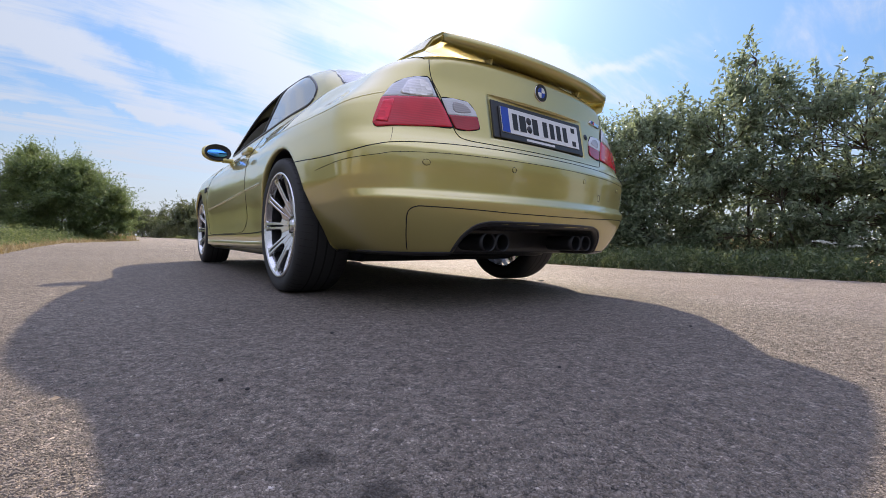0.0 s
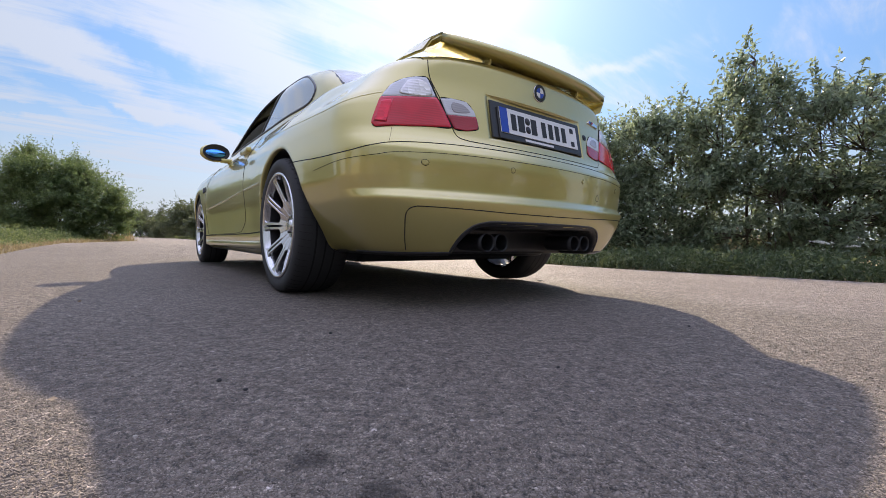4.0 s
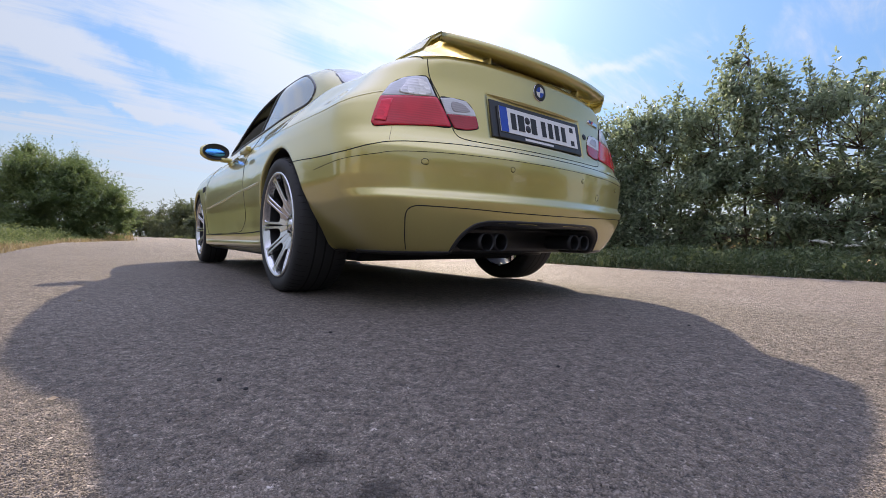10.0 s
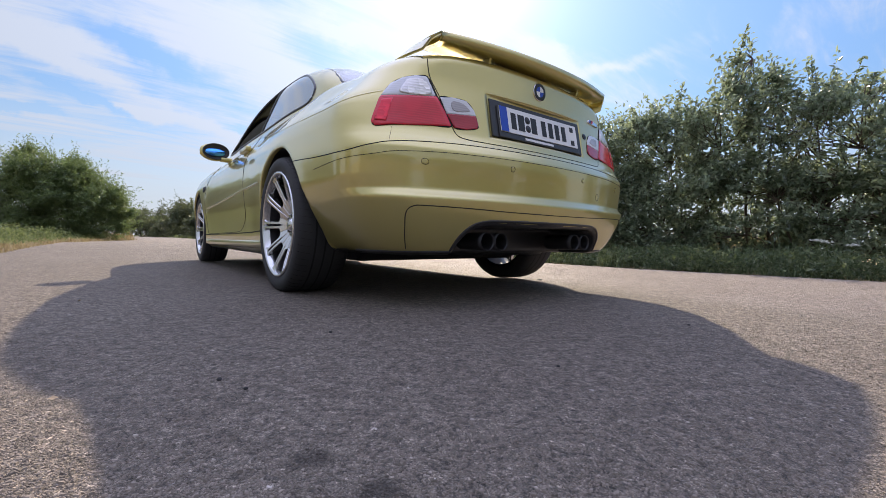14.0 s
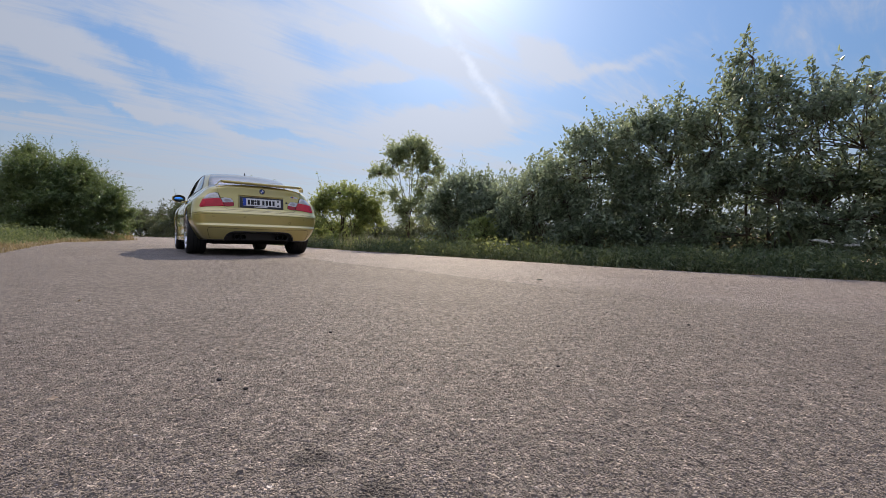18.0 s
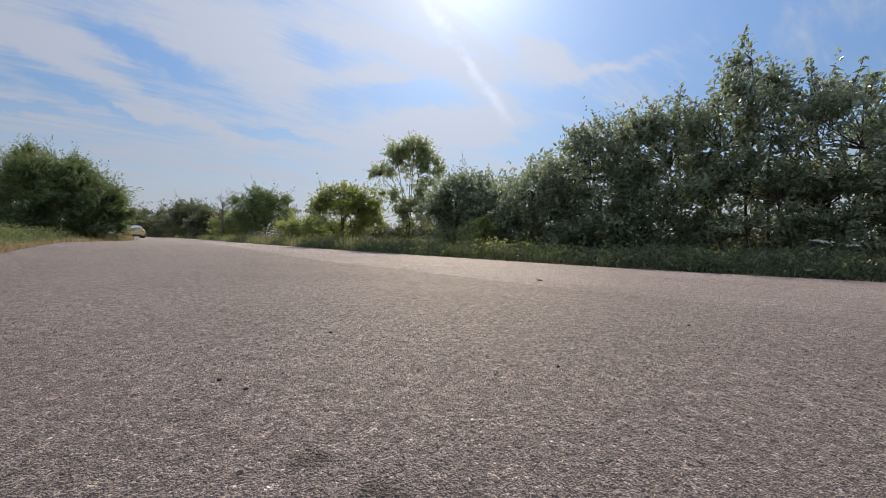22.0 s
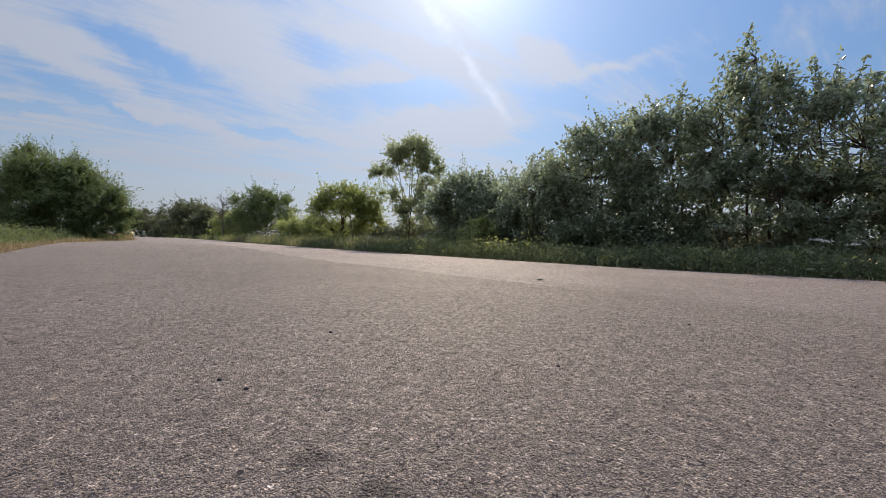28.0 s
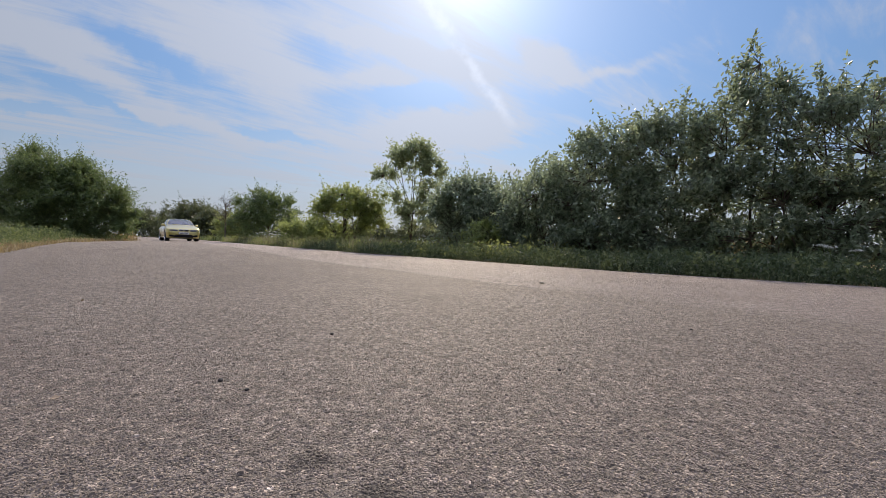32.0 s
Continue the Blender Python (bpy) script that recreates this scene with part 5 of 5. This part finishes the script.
weeds("verge_weeds", strip(KERB_LINE[:8], 0.08, 2.4, 6500, rng, power=0.8), 0.3, 0.055, SHADED_VERGE_GRASS, 12, "leafy green weeds along the road edge")
weeds("far_verge_weeds", strip(KERB_LINE[4:], 0.2, 2.6, 2200, rng, power=0.4), 0.45, 0.08, WEED_LEAF, 13, "leafy green weeds under the bushes")
blades("field_grass", strip(KERB_LINE[:7], 5.5, 12.0, 9000, rng, power=0.0), 0.75, 0.5, DRY_GRASS, 16, "dry sunlit grass in the field behind the hedge", 0.012)
blades("dry_tufts", strip(LEFT_LINE[3:], -1.0, 0.25, 1800, rng, power=0.2), 0.15, 1.1, DRY_GRASS, 17, "tall dry yellow grass tufts at the asphalt edge", 0.012)
weeds("low_verge_weeds", strip(LEFT_LINE, -2.0, -0.25, 700, rng, power=0.2), 0.22, 0.06, GRASS, 18, "low green weeds among the dry grass")
weeds("left_verge_weeds", strip(LEFT_LINE, -4.2, -0.9, 1800, rng, power=0.2), 0.55, 0.09, GRASS, 14, "tall green weeds before the large bush")
blades("edge_grass", strip(KERB_LINE, -0.02, 0.16, 5000, rng, power=1.0), 0.05, 1.6, DRY_GRASS, 19, "short dry grass and litter where the asphalt ends", 0.006)
# hedge on the right, shrub by shrub
HEDGE_SHRUBS = []
HEDGE = "dense green hedge shrub with broad leaves beside the road"
for x, y, h, w, dpt, twigs, seed in [
        (1.2, 8.0, 1.2, 0.6, 0.6, 650, 21), (1.8, 7.4, 1.75, 0.72, 0.7, 900, 22), (2.5, 6.8, 2.2, 0.8, 0.75, 1150, 23), (3.3, 6.25, 2.42, 0.85, 0.8, 1150, 24),
        (4.2, 5.7, 2.6, 0.85, 0.8, 1350, 25), (4.64, 5.38, 2.42, 0.75, 0.7, 700, 29), (5.0, 5.1, 2.42, 0.9, 0.8, 950, 26), (6.0, 4.5, 2.4, 1.0, 0.8, 1000, 27), (7.1, 3.6, 2.3, 1.1, 0.8, 900, 28)]:
    x, y, h, w, dpt = x * 1.18, y * 1.18, 0.26 + (h - 0.26) * 1.18, w * 1.22, dpt * (1.0 if x < 2.6 else 0.62)
    masses = [(0, 0, h * 0.28, w, dpt, h * 0.27, 4.0), (-0.1, 0.05, h * 0.6, w, dpt * 0.95, h * 0.33, 3.2), (0.15, 0.1, h * 0.84, w * 0.6, dpt * 0.6, h * 0.16, 1.2), (0, -0.1, h * 0.12, w, dpt, h * 0.12, 1.6)]
    if seed == 25:       # long sprays that stand over the rest
        masses += [(-0.08, 0, 3.32, 0.1, 0.1, 0.2, 0.12), (0.24, 0, 3.2, 0.13, 0.1, 0.16, 0.12), (-0.3, 0, 3.08, 0.14, 0.12, 0.1, 0.1)]
    HEDGE_SHRUBS.append(shrub("hedge_shrub", (x, y, 0), masses, int(twigs * 1.45), 0.088, 0.38, HEDGE_LEAF, HEDGE, "shrub", seed, per=10, stems=6, lift=0.35, wild=0.1,
                              group="hedge along the road", gaps=0.34 if x < 4.2 else 0.17 if x < 5.3 else 0.03, slim=0.46, shoots=60, shoot=0.5, broad=True, wind=0.35, inner=0.4, clump=30, stout=0.5))


def far_shrub(name, px, depth, w, h, leaf, n, mat, label, seed, base=0.0, category="bush", **kw):
    """A bush at a bearing (tangent) and a depth, w wide and h high."""
    blobs = [(0, 0, h * 0.32, w * 0.5, w * 0.42, h * 0.3, 2.4), (w * 0.08, 0, h * 0.62, w * 0.4, w * 0.36, h * 0.27, 2.2), (-w * 0.2, 0.1, h * 0.55, w * 0.26, w * 0.26, h * 0.25, 1.0),
             (w * 0.25, -0.1, h * 0.48, w * 0.22, w * 0.25, h * 0.24, 0.9)]
    return shrub(name, (px * depth, depth, base), blobs, n, leaf, leaf * 4.5, mat, label, category, seed, **kw)


far_shrub("bush", 0.047, 10.5, 1.9, 2.05, 0.09, 1500, HEDGE_LEAF, "dark green roadside bush", 31, gaps=0.45, shoots=50, shoot=0.4)
far_shrub("bush", 0.085, 9.0, 0.7, 0.75, 0.06, 350, YELLOW_LEAF, "low yellowish shrub at the hedge's foot", 30)
shrub("bush", (-3.48, 14.5, 0), [(0.05, 0, 1.0, 0.95, 0.7, 0.75, 2.4), (0, 0, 1.62, 0.7, 0.55, 0.42, 1.6), (1.0, 0, 1.72, 0.4, 0.35, 0.36, 0.7), (-0.7, 0, 1.3, 0.42, 0.4, 0.42, 0.9), (0.75, 0, 1.1, 0.5, 0.4, 0.5, 0.9)],
      1100, 0.09, 0.38, YELLOW_LEAF, "yellowish green bush beside the road", "bush", 32, gaps=0.24, stems=8, inner=0.3, broad=True)
far_shrub("bush", -0.435, 26.0, 4.0, 3.5, 0.11, 2000, THORN_LEAF, "rounded green bush beside the road", 33, clump=45)
far_shrub("bush", -0.508, 36.0, 3.2, 2.5, 0.15, 900, YELLOW_LEAF, "low yellowish bush at the road bend", 34)
far_shrub("bush", -0.335, 18.0, 2.2, 1.25, 0.1, 700, YELLOW_LEAF, "low yellow-green bush among tall grass", 35)
far_shrub("tree", -0.61, 62, 6.4, 5.8, 0.26, 1300, DARK_LEAF, "dark green tree by the far road bend", 36, category="tree")
shrub("tree", (-44.35, 66.0, 0), [(0, 0, 0.6 + 1.0 * k, 1.55 - 0.25 * k, 1.55 - 0.25 * k, 0.55, (1.6 - 0.25 * k) ** 2) for k in range(6)], 900, 0.2, 0.7, DARK_LEAF,
      "slim dark green conifer by the far road", "tree", 37, lift=0.05, stems=6, single=True, slim=0.3)
far_shrub("tree", -0.725, 78, 8.0, 5.0, 0.28, 1200, DARK_LEAF, "low dark tree behind the road bend", 38, category="tree")
far_shrub("tree", -0.56, 48, 4.6, 3.4, 0.22, 1000, DARK_LEAF, "dark green bush by the far road", 39, category="tree")
far_shrub("tree", -0.65, 90, 9.0, 4.6, 0.3, 1000, DARK_LEAF, "low dark thicket beyond the bend", 40, category="tree")
for k in range(9):       # wood beyond the field
    far_shrub("tree", -0.34 + 0.055 * k, 118.0 - 2 * (k % 3), 11.0, 4.2 + 1.1 * (k * 7 % 4) / 3, 0.45, 420, DARK_LEAF, "dark tree of the wood beyond the field", 160 + k, category="tree", group="wood beyond the field")
# bare dead tree among the bushes
rng3 = np.random.default_rng(77)
dead = tagged(new("dead_tree"), "bare leafless tree with thin grey twigs", "tree")
dead.matrix_basis = pose(-0.53 * 34, 34, 0)
rods = [tube(np.array([(0, 0, -0.05), (0.05, 0, 1.2), (0, 0, 2.3)]), 0.07, 6, taper=[0.06, 0.04, 0.022])]
for k in range(34):
    foot = np.array((0.02, 0, rng3.uniform(1.0, 2.3)))
    way = np.array((rng3.normal() * 0.8, rng3.normal() * 0.8, rng3.uniform(0.5, 1.1))) * rng3.uniform(0.5, 1.0)
    rods.append(tube(np.stack([foot, foot + way * 0.5 + rng3.normal(size=3) * 0.08, foot + way]), 0.02, 4, taper=[0.016, 0.01, 0.005]))
    for j in range(3):
        mid = foot + way * rng3.uniform(0.4, 0.9)
        rods.append(tube(np.stack([mid, mid + way * 0.3 + rng3.normal(size=3) * 0.2]), 0.01, 4, taper=[0.008, 0.004]))
v, f = joined(rods)
mesh_object("trunk", v * 1.32, f, BARK, dead)
# slender tree with an open crown
shrub("tree", (-1.13, 13.2, 0), [(0.14, 0, 3.14, 0.36, 0.36, 0.26, 1.3), (-0.42, 0, 3.02, 0.24, 0.25, 0.2, 0.7), (0.42, 0.1, 2.98, 0.26, 0.25, 0.22, 0.7), (-0.9, 0, 2.36, 0.28, 0.25, 0.12, 0.45),
                                 (-0.55, 0.1, 2.56, 0.3, 0.25, 0.18, 0.7), (0.05, 0, 2.62, 0.45, 0.36, 0.34, 1.0), (0.7, 0, 2.45, 0.4, 0.34, 0.28, 1.2), (0.55, 0, 1.98, 0.36, 0.34, 0.26, 0.8), (-0.25, 0, 1.62, 0.22, 0.25, 0.28, 0.45),
                                 (0.1, 0, 1.2, 0.34, 0.3, 0.36, 0.6), (0.7, 0, 1.2, 0.5, 0.5, 0.5, 1.2)],
      1500, 0.085, 0.32, TREE_LEAF, "slender young tree with an open leafy crown", "tree", 41, stems=11, inner=0.4, gaps=0.3,  single=True, broad=True, per=12)
# big bush on the left
shrub("bush", (-16.9, 18.4, 0), [(0, 0, 1.3, 2.3, 1.6, 1.25, 3), (-0.5, 0, 2.5, 1.6, 1.3, 0.95, 2.4), (1.5, 0, 1.5, 1.1, 1.1, 1.15, 1.6), (-1.9, 0, 1.4, 1.0, 1.2, 1.2, 1.2), (2.0, 0, 0.75, 0.62, 0.8, 0.7, 0.8), (-1.6, 0.2, 3.05, 0.7, 0.7, 0.7, 0.6)],
      6500, 0.09, 0.6, THORN_LEAF, "large dense green bush at the edge of the asphalt", "bush", 42, per=28, stems=9, wild=0.4, inner=0.28, slim=0.5, gaps=0.3, lift=0.5, shoots=170, shoot=0.8, clump=75)
# what closes the place behind and beside the camera, mirrored in the paint
for k, (x, y, w, h, kind) in enumerate(((-19.5, 10.0, 4.5, 4.2, 0), (-20.5, 4.0, 4.0, 3.2, 0), (-17.0, -4.0, 5.0, 4.6, 0), (-12.0, -13.0, 7.5, 3.6, 1), (-7.0, -17.5, 7.0, 3.4, 1), (-1.0, -18.0, 7.0, 3.2, 1),
                                        (5.0, -18.0, 7.0, 3.8, 1), (10.0, -15.0, 6.5, 3.5, 1), (13.5, -9.0, 6.0, 3.4, 1), (13.5, -4.0, 5.0, 3.3, 0), (12.2, 0.8, 4.6, 3.2, 0))):
    far_shrub("tree" if kind else "bush", x / y, y, w, h, 0.16, 900, DARK_LEAF if kind else BUSH_LEAF, "dark green tree behind the asphalt yard" if kind else "dense green bush beside the asphalt yard", 140 + k,
              category="tree" if kind else "bush")


# white umbels in the verge
def umbel(at, height, spread, seed):
    """A stalk with a flat head of many small white flowers."""
    rng = np.random.default_rng(seed)
    plant = tagged(new("umbel_flower"), "white flat-topped wild flower on a thin stalk", "flower", "wild flowers in the verge")
    plant.matrix_basis = pose(*at)
    top = np.array((rng.normal() * 0.04, rng.normal() * 0.04, height))
    rods = [tube(np.stack([np.zeros(3) - (0, 0, 0.03), top * (0.5, 0.5, 0.6), top * (1, 1, 0.85)]), 0.004, 5)]
    heads = []
    for k in range(14):
        a, r = rng.uniform(0, 6.28), spread * math.sqrt(rng.uniform())
        tip = top + (r * math.cos(a), r * math.sin(a), rng.uniform(-0.01, 0.01))
        rods.append(tube(np.stack([top * (1, 1, 0.85), tip]), 0.002, 4))
        heads.append(tip + rng.normal(size=(16, 3)) * (spread * 0.16, spread * 0.16, 0.004))
    v, f = joined(rods)
    mesh_object("stalk", v, f, GRASS, plant)
    c = np.concatenate(heads)
    v, f = leaves(c, rng.normal(size=(len(c), 3)) * (1, 1, 0.3), spread * 0.22, spread * 0.2, rng)
    tagged(mesh_object("flower_head", v, f, PETAL, plant, smooth=False), kind="stuff")


for k in range(28):
    u = rng.uniform()
    umbel((-9.6 + 2.6 * u + rng.uniform(0.1, 0.7), 21.0 - 3.6 * u + rng.uniform(0.1, 0.7), -0.03), rng.uniform(0.5, 0.85), rng.uniform(0.05, 0.085), 60 + k)
for k, (x, y) in enumerate(((4.15, 4.55), (4.4, 4.5), (4.05, 4.35), (4.9, 4.2), (1.1, 7.2), (1.35, 6.9), (0.9, 7.4))):
    umbel((x, y, -0.03), rng.uniform(0.2, 0.42), rng.uniform(0.04, 0.06), 120 + k)


# ---- small things on the asphalt ----
def chippings(name, n, seed, size, deep, reach, high, label):
    """Loose and proud chippings, squashed and turned at random, densest near the camera."""
    rng = np.random.default_rng(seed)
    y = 0.32 + reach * rng.uniform(size=n) ** 2.2
    x = rng.uniform(-1.15, 1.15, n) * y
    r = (rng.gamma(4.0, size, n) + 2 * size) * (1.15 - 0.2 * np.minimum(y, 2.5))
    a = rng.uniform(0, 2 * np.pi, n)
    ring = a[:, None] + np.arange(4) * np.pi / 2 + rng.uniform(-0.4, 0.4, (n, 4))
    wide = r[:, None] * rng.uniform(0.7, 1.4, (n, 4))
    base = np.stack([x[:, None] + wide * np.cos(ring), y[:, None] + wide * np.sin(ring), np.full((n, 4), -0.0005)], -1)
    top = base * (1, 1, 0) + np.stack([(x[:, None] - base[..., 0]) * deep, (y[:, None] - base[..., 1]) * deep, (r * rng.uniform(*high, n))[:, None] * rng.uniform(0.6, 1.2, (n, 4))], -1)
    v = np.concatenate([base, top], 1).reshape(-1, 3)
    k = np.arange(n)[:, None] * 8
    quads = np.concatenate([k + (i, (i + 1) % 4, 4 + (i + 1) % 4, 4 + i) for i in range(4)] + [k + (4, 5, 6, 7)], 1).reshape(-1, 4)
    return tagged(mesh_object(name, v, quads, STONE, smooth=False), label, "gravel", kind="stuff")


chippings("chippings", 60000, 3, 0.00022, 0.35, 2.6, (0.3, 0.75), "small grey-brown stone chippings in the asphalt")
chippings("coarse_chippings", 30000, 8, 0.0003, 0.4, 3.4, (0.35, 0.75), "coarse grey-brown chippings proud of the asphalt")
for k, (x, y, r) in enumerate(((0.69, 2.95, 0.02), (0.826, 1.387, 0.005), (-0.401, 0.753, 0.005), (-0.308, 1.159, 0.005), (0.251, 0.884, 0.004), (-0.333, 0.711, 0.004))):
    bm = bmesh.new()
    bmesh.ops.create_icosphere(bm, subdivisions=2, radius=r)
    for v in bm.verts:
        v.co *= 1 + 0.35 * noise.noise(v.co * 160 + Vector((k, 0, 0)))
        v.co.z *= 0.6 if r < 0.02 else 0.22
    me = bpy.data.meshes.new("pebble")
    bm.to_mesh(me)
    bm.free()
    me.materials.append(PEBBLE)
    ob = tagged(new("pebble", me), "small dark stone lying on the asphalt", "stone", "pebbles on the road")
    ob.matrix_basis = pose(x, y, r * 0.4)
v, f = leaves(np.array([(-0.61, 0.645, 0.003), (-1.4, 1.6, 0.003), (1.5, 2.3, 0.008)]), np.array([(1.0, 0.3, 0.05), (0.4, 1, 0.05), (-1, 0.2, 0.05)]), 0.014, 0.009, np.random.default_rng(2), 0.1)
for k in range(3):
    tagged(mesh_object("fallen_leaf", v[4 * k:4 * k + 4], f[:2], DRY_LEAF, smooth=False), "tiny dry yellow leaf on the asphalt", "leaf", "fallen leaves")
# tarred joint between the two road surfaces
line = rounded([(-4.2, 9.3), (-2.53, 6.57), (-1.16, 4.68), (-0.43, 3.86), (0.08, 3.22), (0.31, 2.94), (0.6, 2.62)], 40, False)
jit = np.random.default_rng(4)
side = np.stack([np.gradient(line[:, 1]), -np.gradient(line[:, 0])], 1)
side /= np.linalg.norm(side, axis=1)[:, None]
half = np.clip(0.007 + 0.006 * jit.normal(size=len(line)), 0.0005, 0.02)
shift = 0.012 * np.convolve(jit.normal(size=len(line)), np.ones(5) / 5, "same")
q = np.concatenate([np.column_stack([line + side * (shift + half)[:, None], np.full(len(line), 0.0022)]), np.column_stack([line + side * (shift - half)[:, None], np.full(len(line), 0.0022)])])
n = len(line)
k = np.arange(n - 1)
k = k[np.repeat(jit.uniform(size=n // 6 + 1) < 0.8, 6)[:n - 1]]
tagged(mesh_object("road_joint", q, np.stack([k, k + 1, n + k + 1, n + k], 1), TAR, smooth=False), "dark ragged joint between two asphalt surfaces", "road", kind="structure")

car = coupe()


def on_road(x, y, turn, lean=0.0):
    return pose(x, y, 0.006 if lean else 0.0, 0.2 if lean else 0.0, lean, turn)


# drives off, turns round beyond the bend, comes back
DRIVE = [(0.0, -0.118, 2.582, 37.52), (8.0, -0.118, 2.582, 37.52), (15.9, -0.118, 2.582, 37.52), (16.2, -0.13, 2.6, 37.5), (16.5, -0.235, 2.735, 37.5), (16.75, -0.42, 2.99, 37.5), (17.0, -0.66, 3.31, 37.5),
         (17.25, -1.1, 3.9, 37.3), (17.5, -1.62, 4.63, 36.8), (17.75, -2.36, 5.65, 36.2), (18.0, -3.19, 6.845, 35.8), (18.5, -5.33, 9.85, 35.6), (19.0, -8.0, 13.6, 35.7), (19.5, -11.5, 18.35, 36.2),
         (20.0, -15.45, 23.6, 37.6), (20.5, -19.5, 28.8, 38.6), (21.0, -23.85, 34.2, 39.6), (22.0, -32.9, 44.5, 41.2), (22.6, -38.7, 51.2, 42.0), (23.0, -43.2, 56.2, 43.0), (24.0, -52.2, 66.0, 43.0),
         (24.8, -58.3, 72.2, 42.0), (25.5, -61.8, 76.6, 25.0), (26.0, -62.8, 80.4, -15.0), (26.4, -61.4, 82.6, -70.0), (26.8, -59.6, 81.8, -120.0), (27.2, -58.6, 79.3, -143.0), (28.0, -55.4, 73.0, -142.0),
         (29.0, -43.3, 58.0, -140.5), (30.0, -33.7, 46.4, -140.0), (31.0, -25.15, 36.6, -140.3), (32.0, -17.5, 27.0, -140.5)]


# lean of the hedge's tops, every half second
GUSTS = [9, 12, 14, 12, 9, 8, 0, 11, 8, 4, 2, 2, 0, -3, -6, -7, -9, -6, -7, -7, -9, -4, -3, 1, 3, 3, 0, 1, -1, 1, 0, 0, 0, 0, 3, 0, 3, 0, -1, 3, 2, 3, 2, -1, -1, -4, -10, -9, -10, -9, -4, 9, 6, 3, 8, 8, 10, 7,
         4, 9, 12, 10, 13, 14, 16]


def motions():
    walk(car, [(t, on_road(x, y, a, -0.57 if t < 17.1 else 0.0)) for t, x, y, a in DRIVE])
    # the wheels turn with the way covered
    curves = car.animation_data.action.layers[0].strips[0].channelbag(car.animation_data.action_slot).fcurves
    cx, cy = (next(c for c in curves if c.data_path == "location" and c.array_index == k) for k in (0, 1))
    turns, way, last = [(0.0, 0.0), (15.8, 0.0)], 0.0, None
    for k in range(int(15.8 * FPS), 32 * FPS + 1):
        now = Vector((cx.evaluate(k + 1), cy.evaluate(k + 1)))
        way += (now - last).length if last else 0.0
        last = now
        if k / FPS > 15.85:
            turns.append((k / FPS, -math.degrees(way / 0.331)))
    # the hedge sways in the wind
    for k, bush in enumerate(HEDGE_SHRUBS):
        home, spin = bush.matrix_basis.copy(), 0.8 + 0.12 * (k % 3)
        rows = [(min(32.0, 0.5 * i), home @ pose(0, 0, 0, 0.25 * spin * math.sin(1.3 * i + k), spin * GUSTS[max(0, min(i - k % 2, 64))] * 0.085, 0)) for i in range(65)]
        walk(bush, rows)
    for hub, at in WHEEL_PARTS:
        walk(hub, [(t, pose(*at, a)) for t, a in turns])


motions()
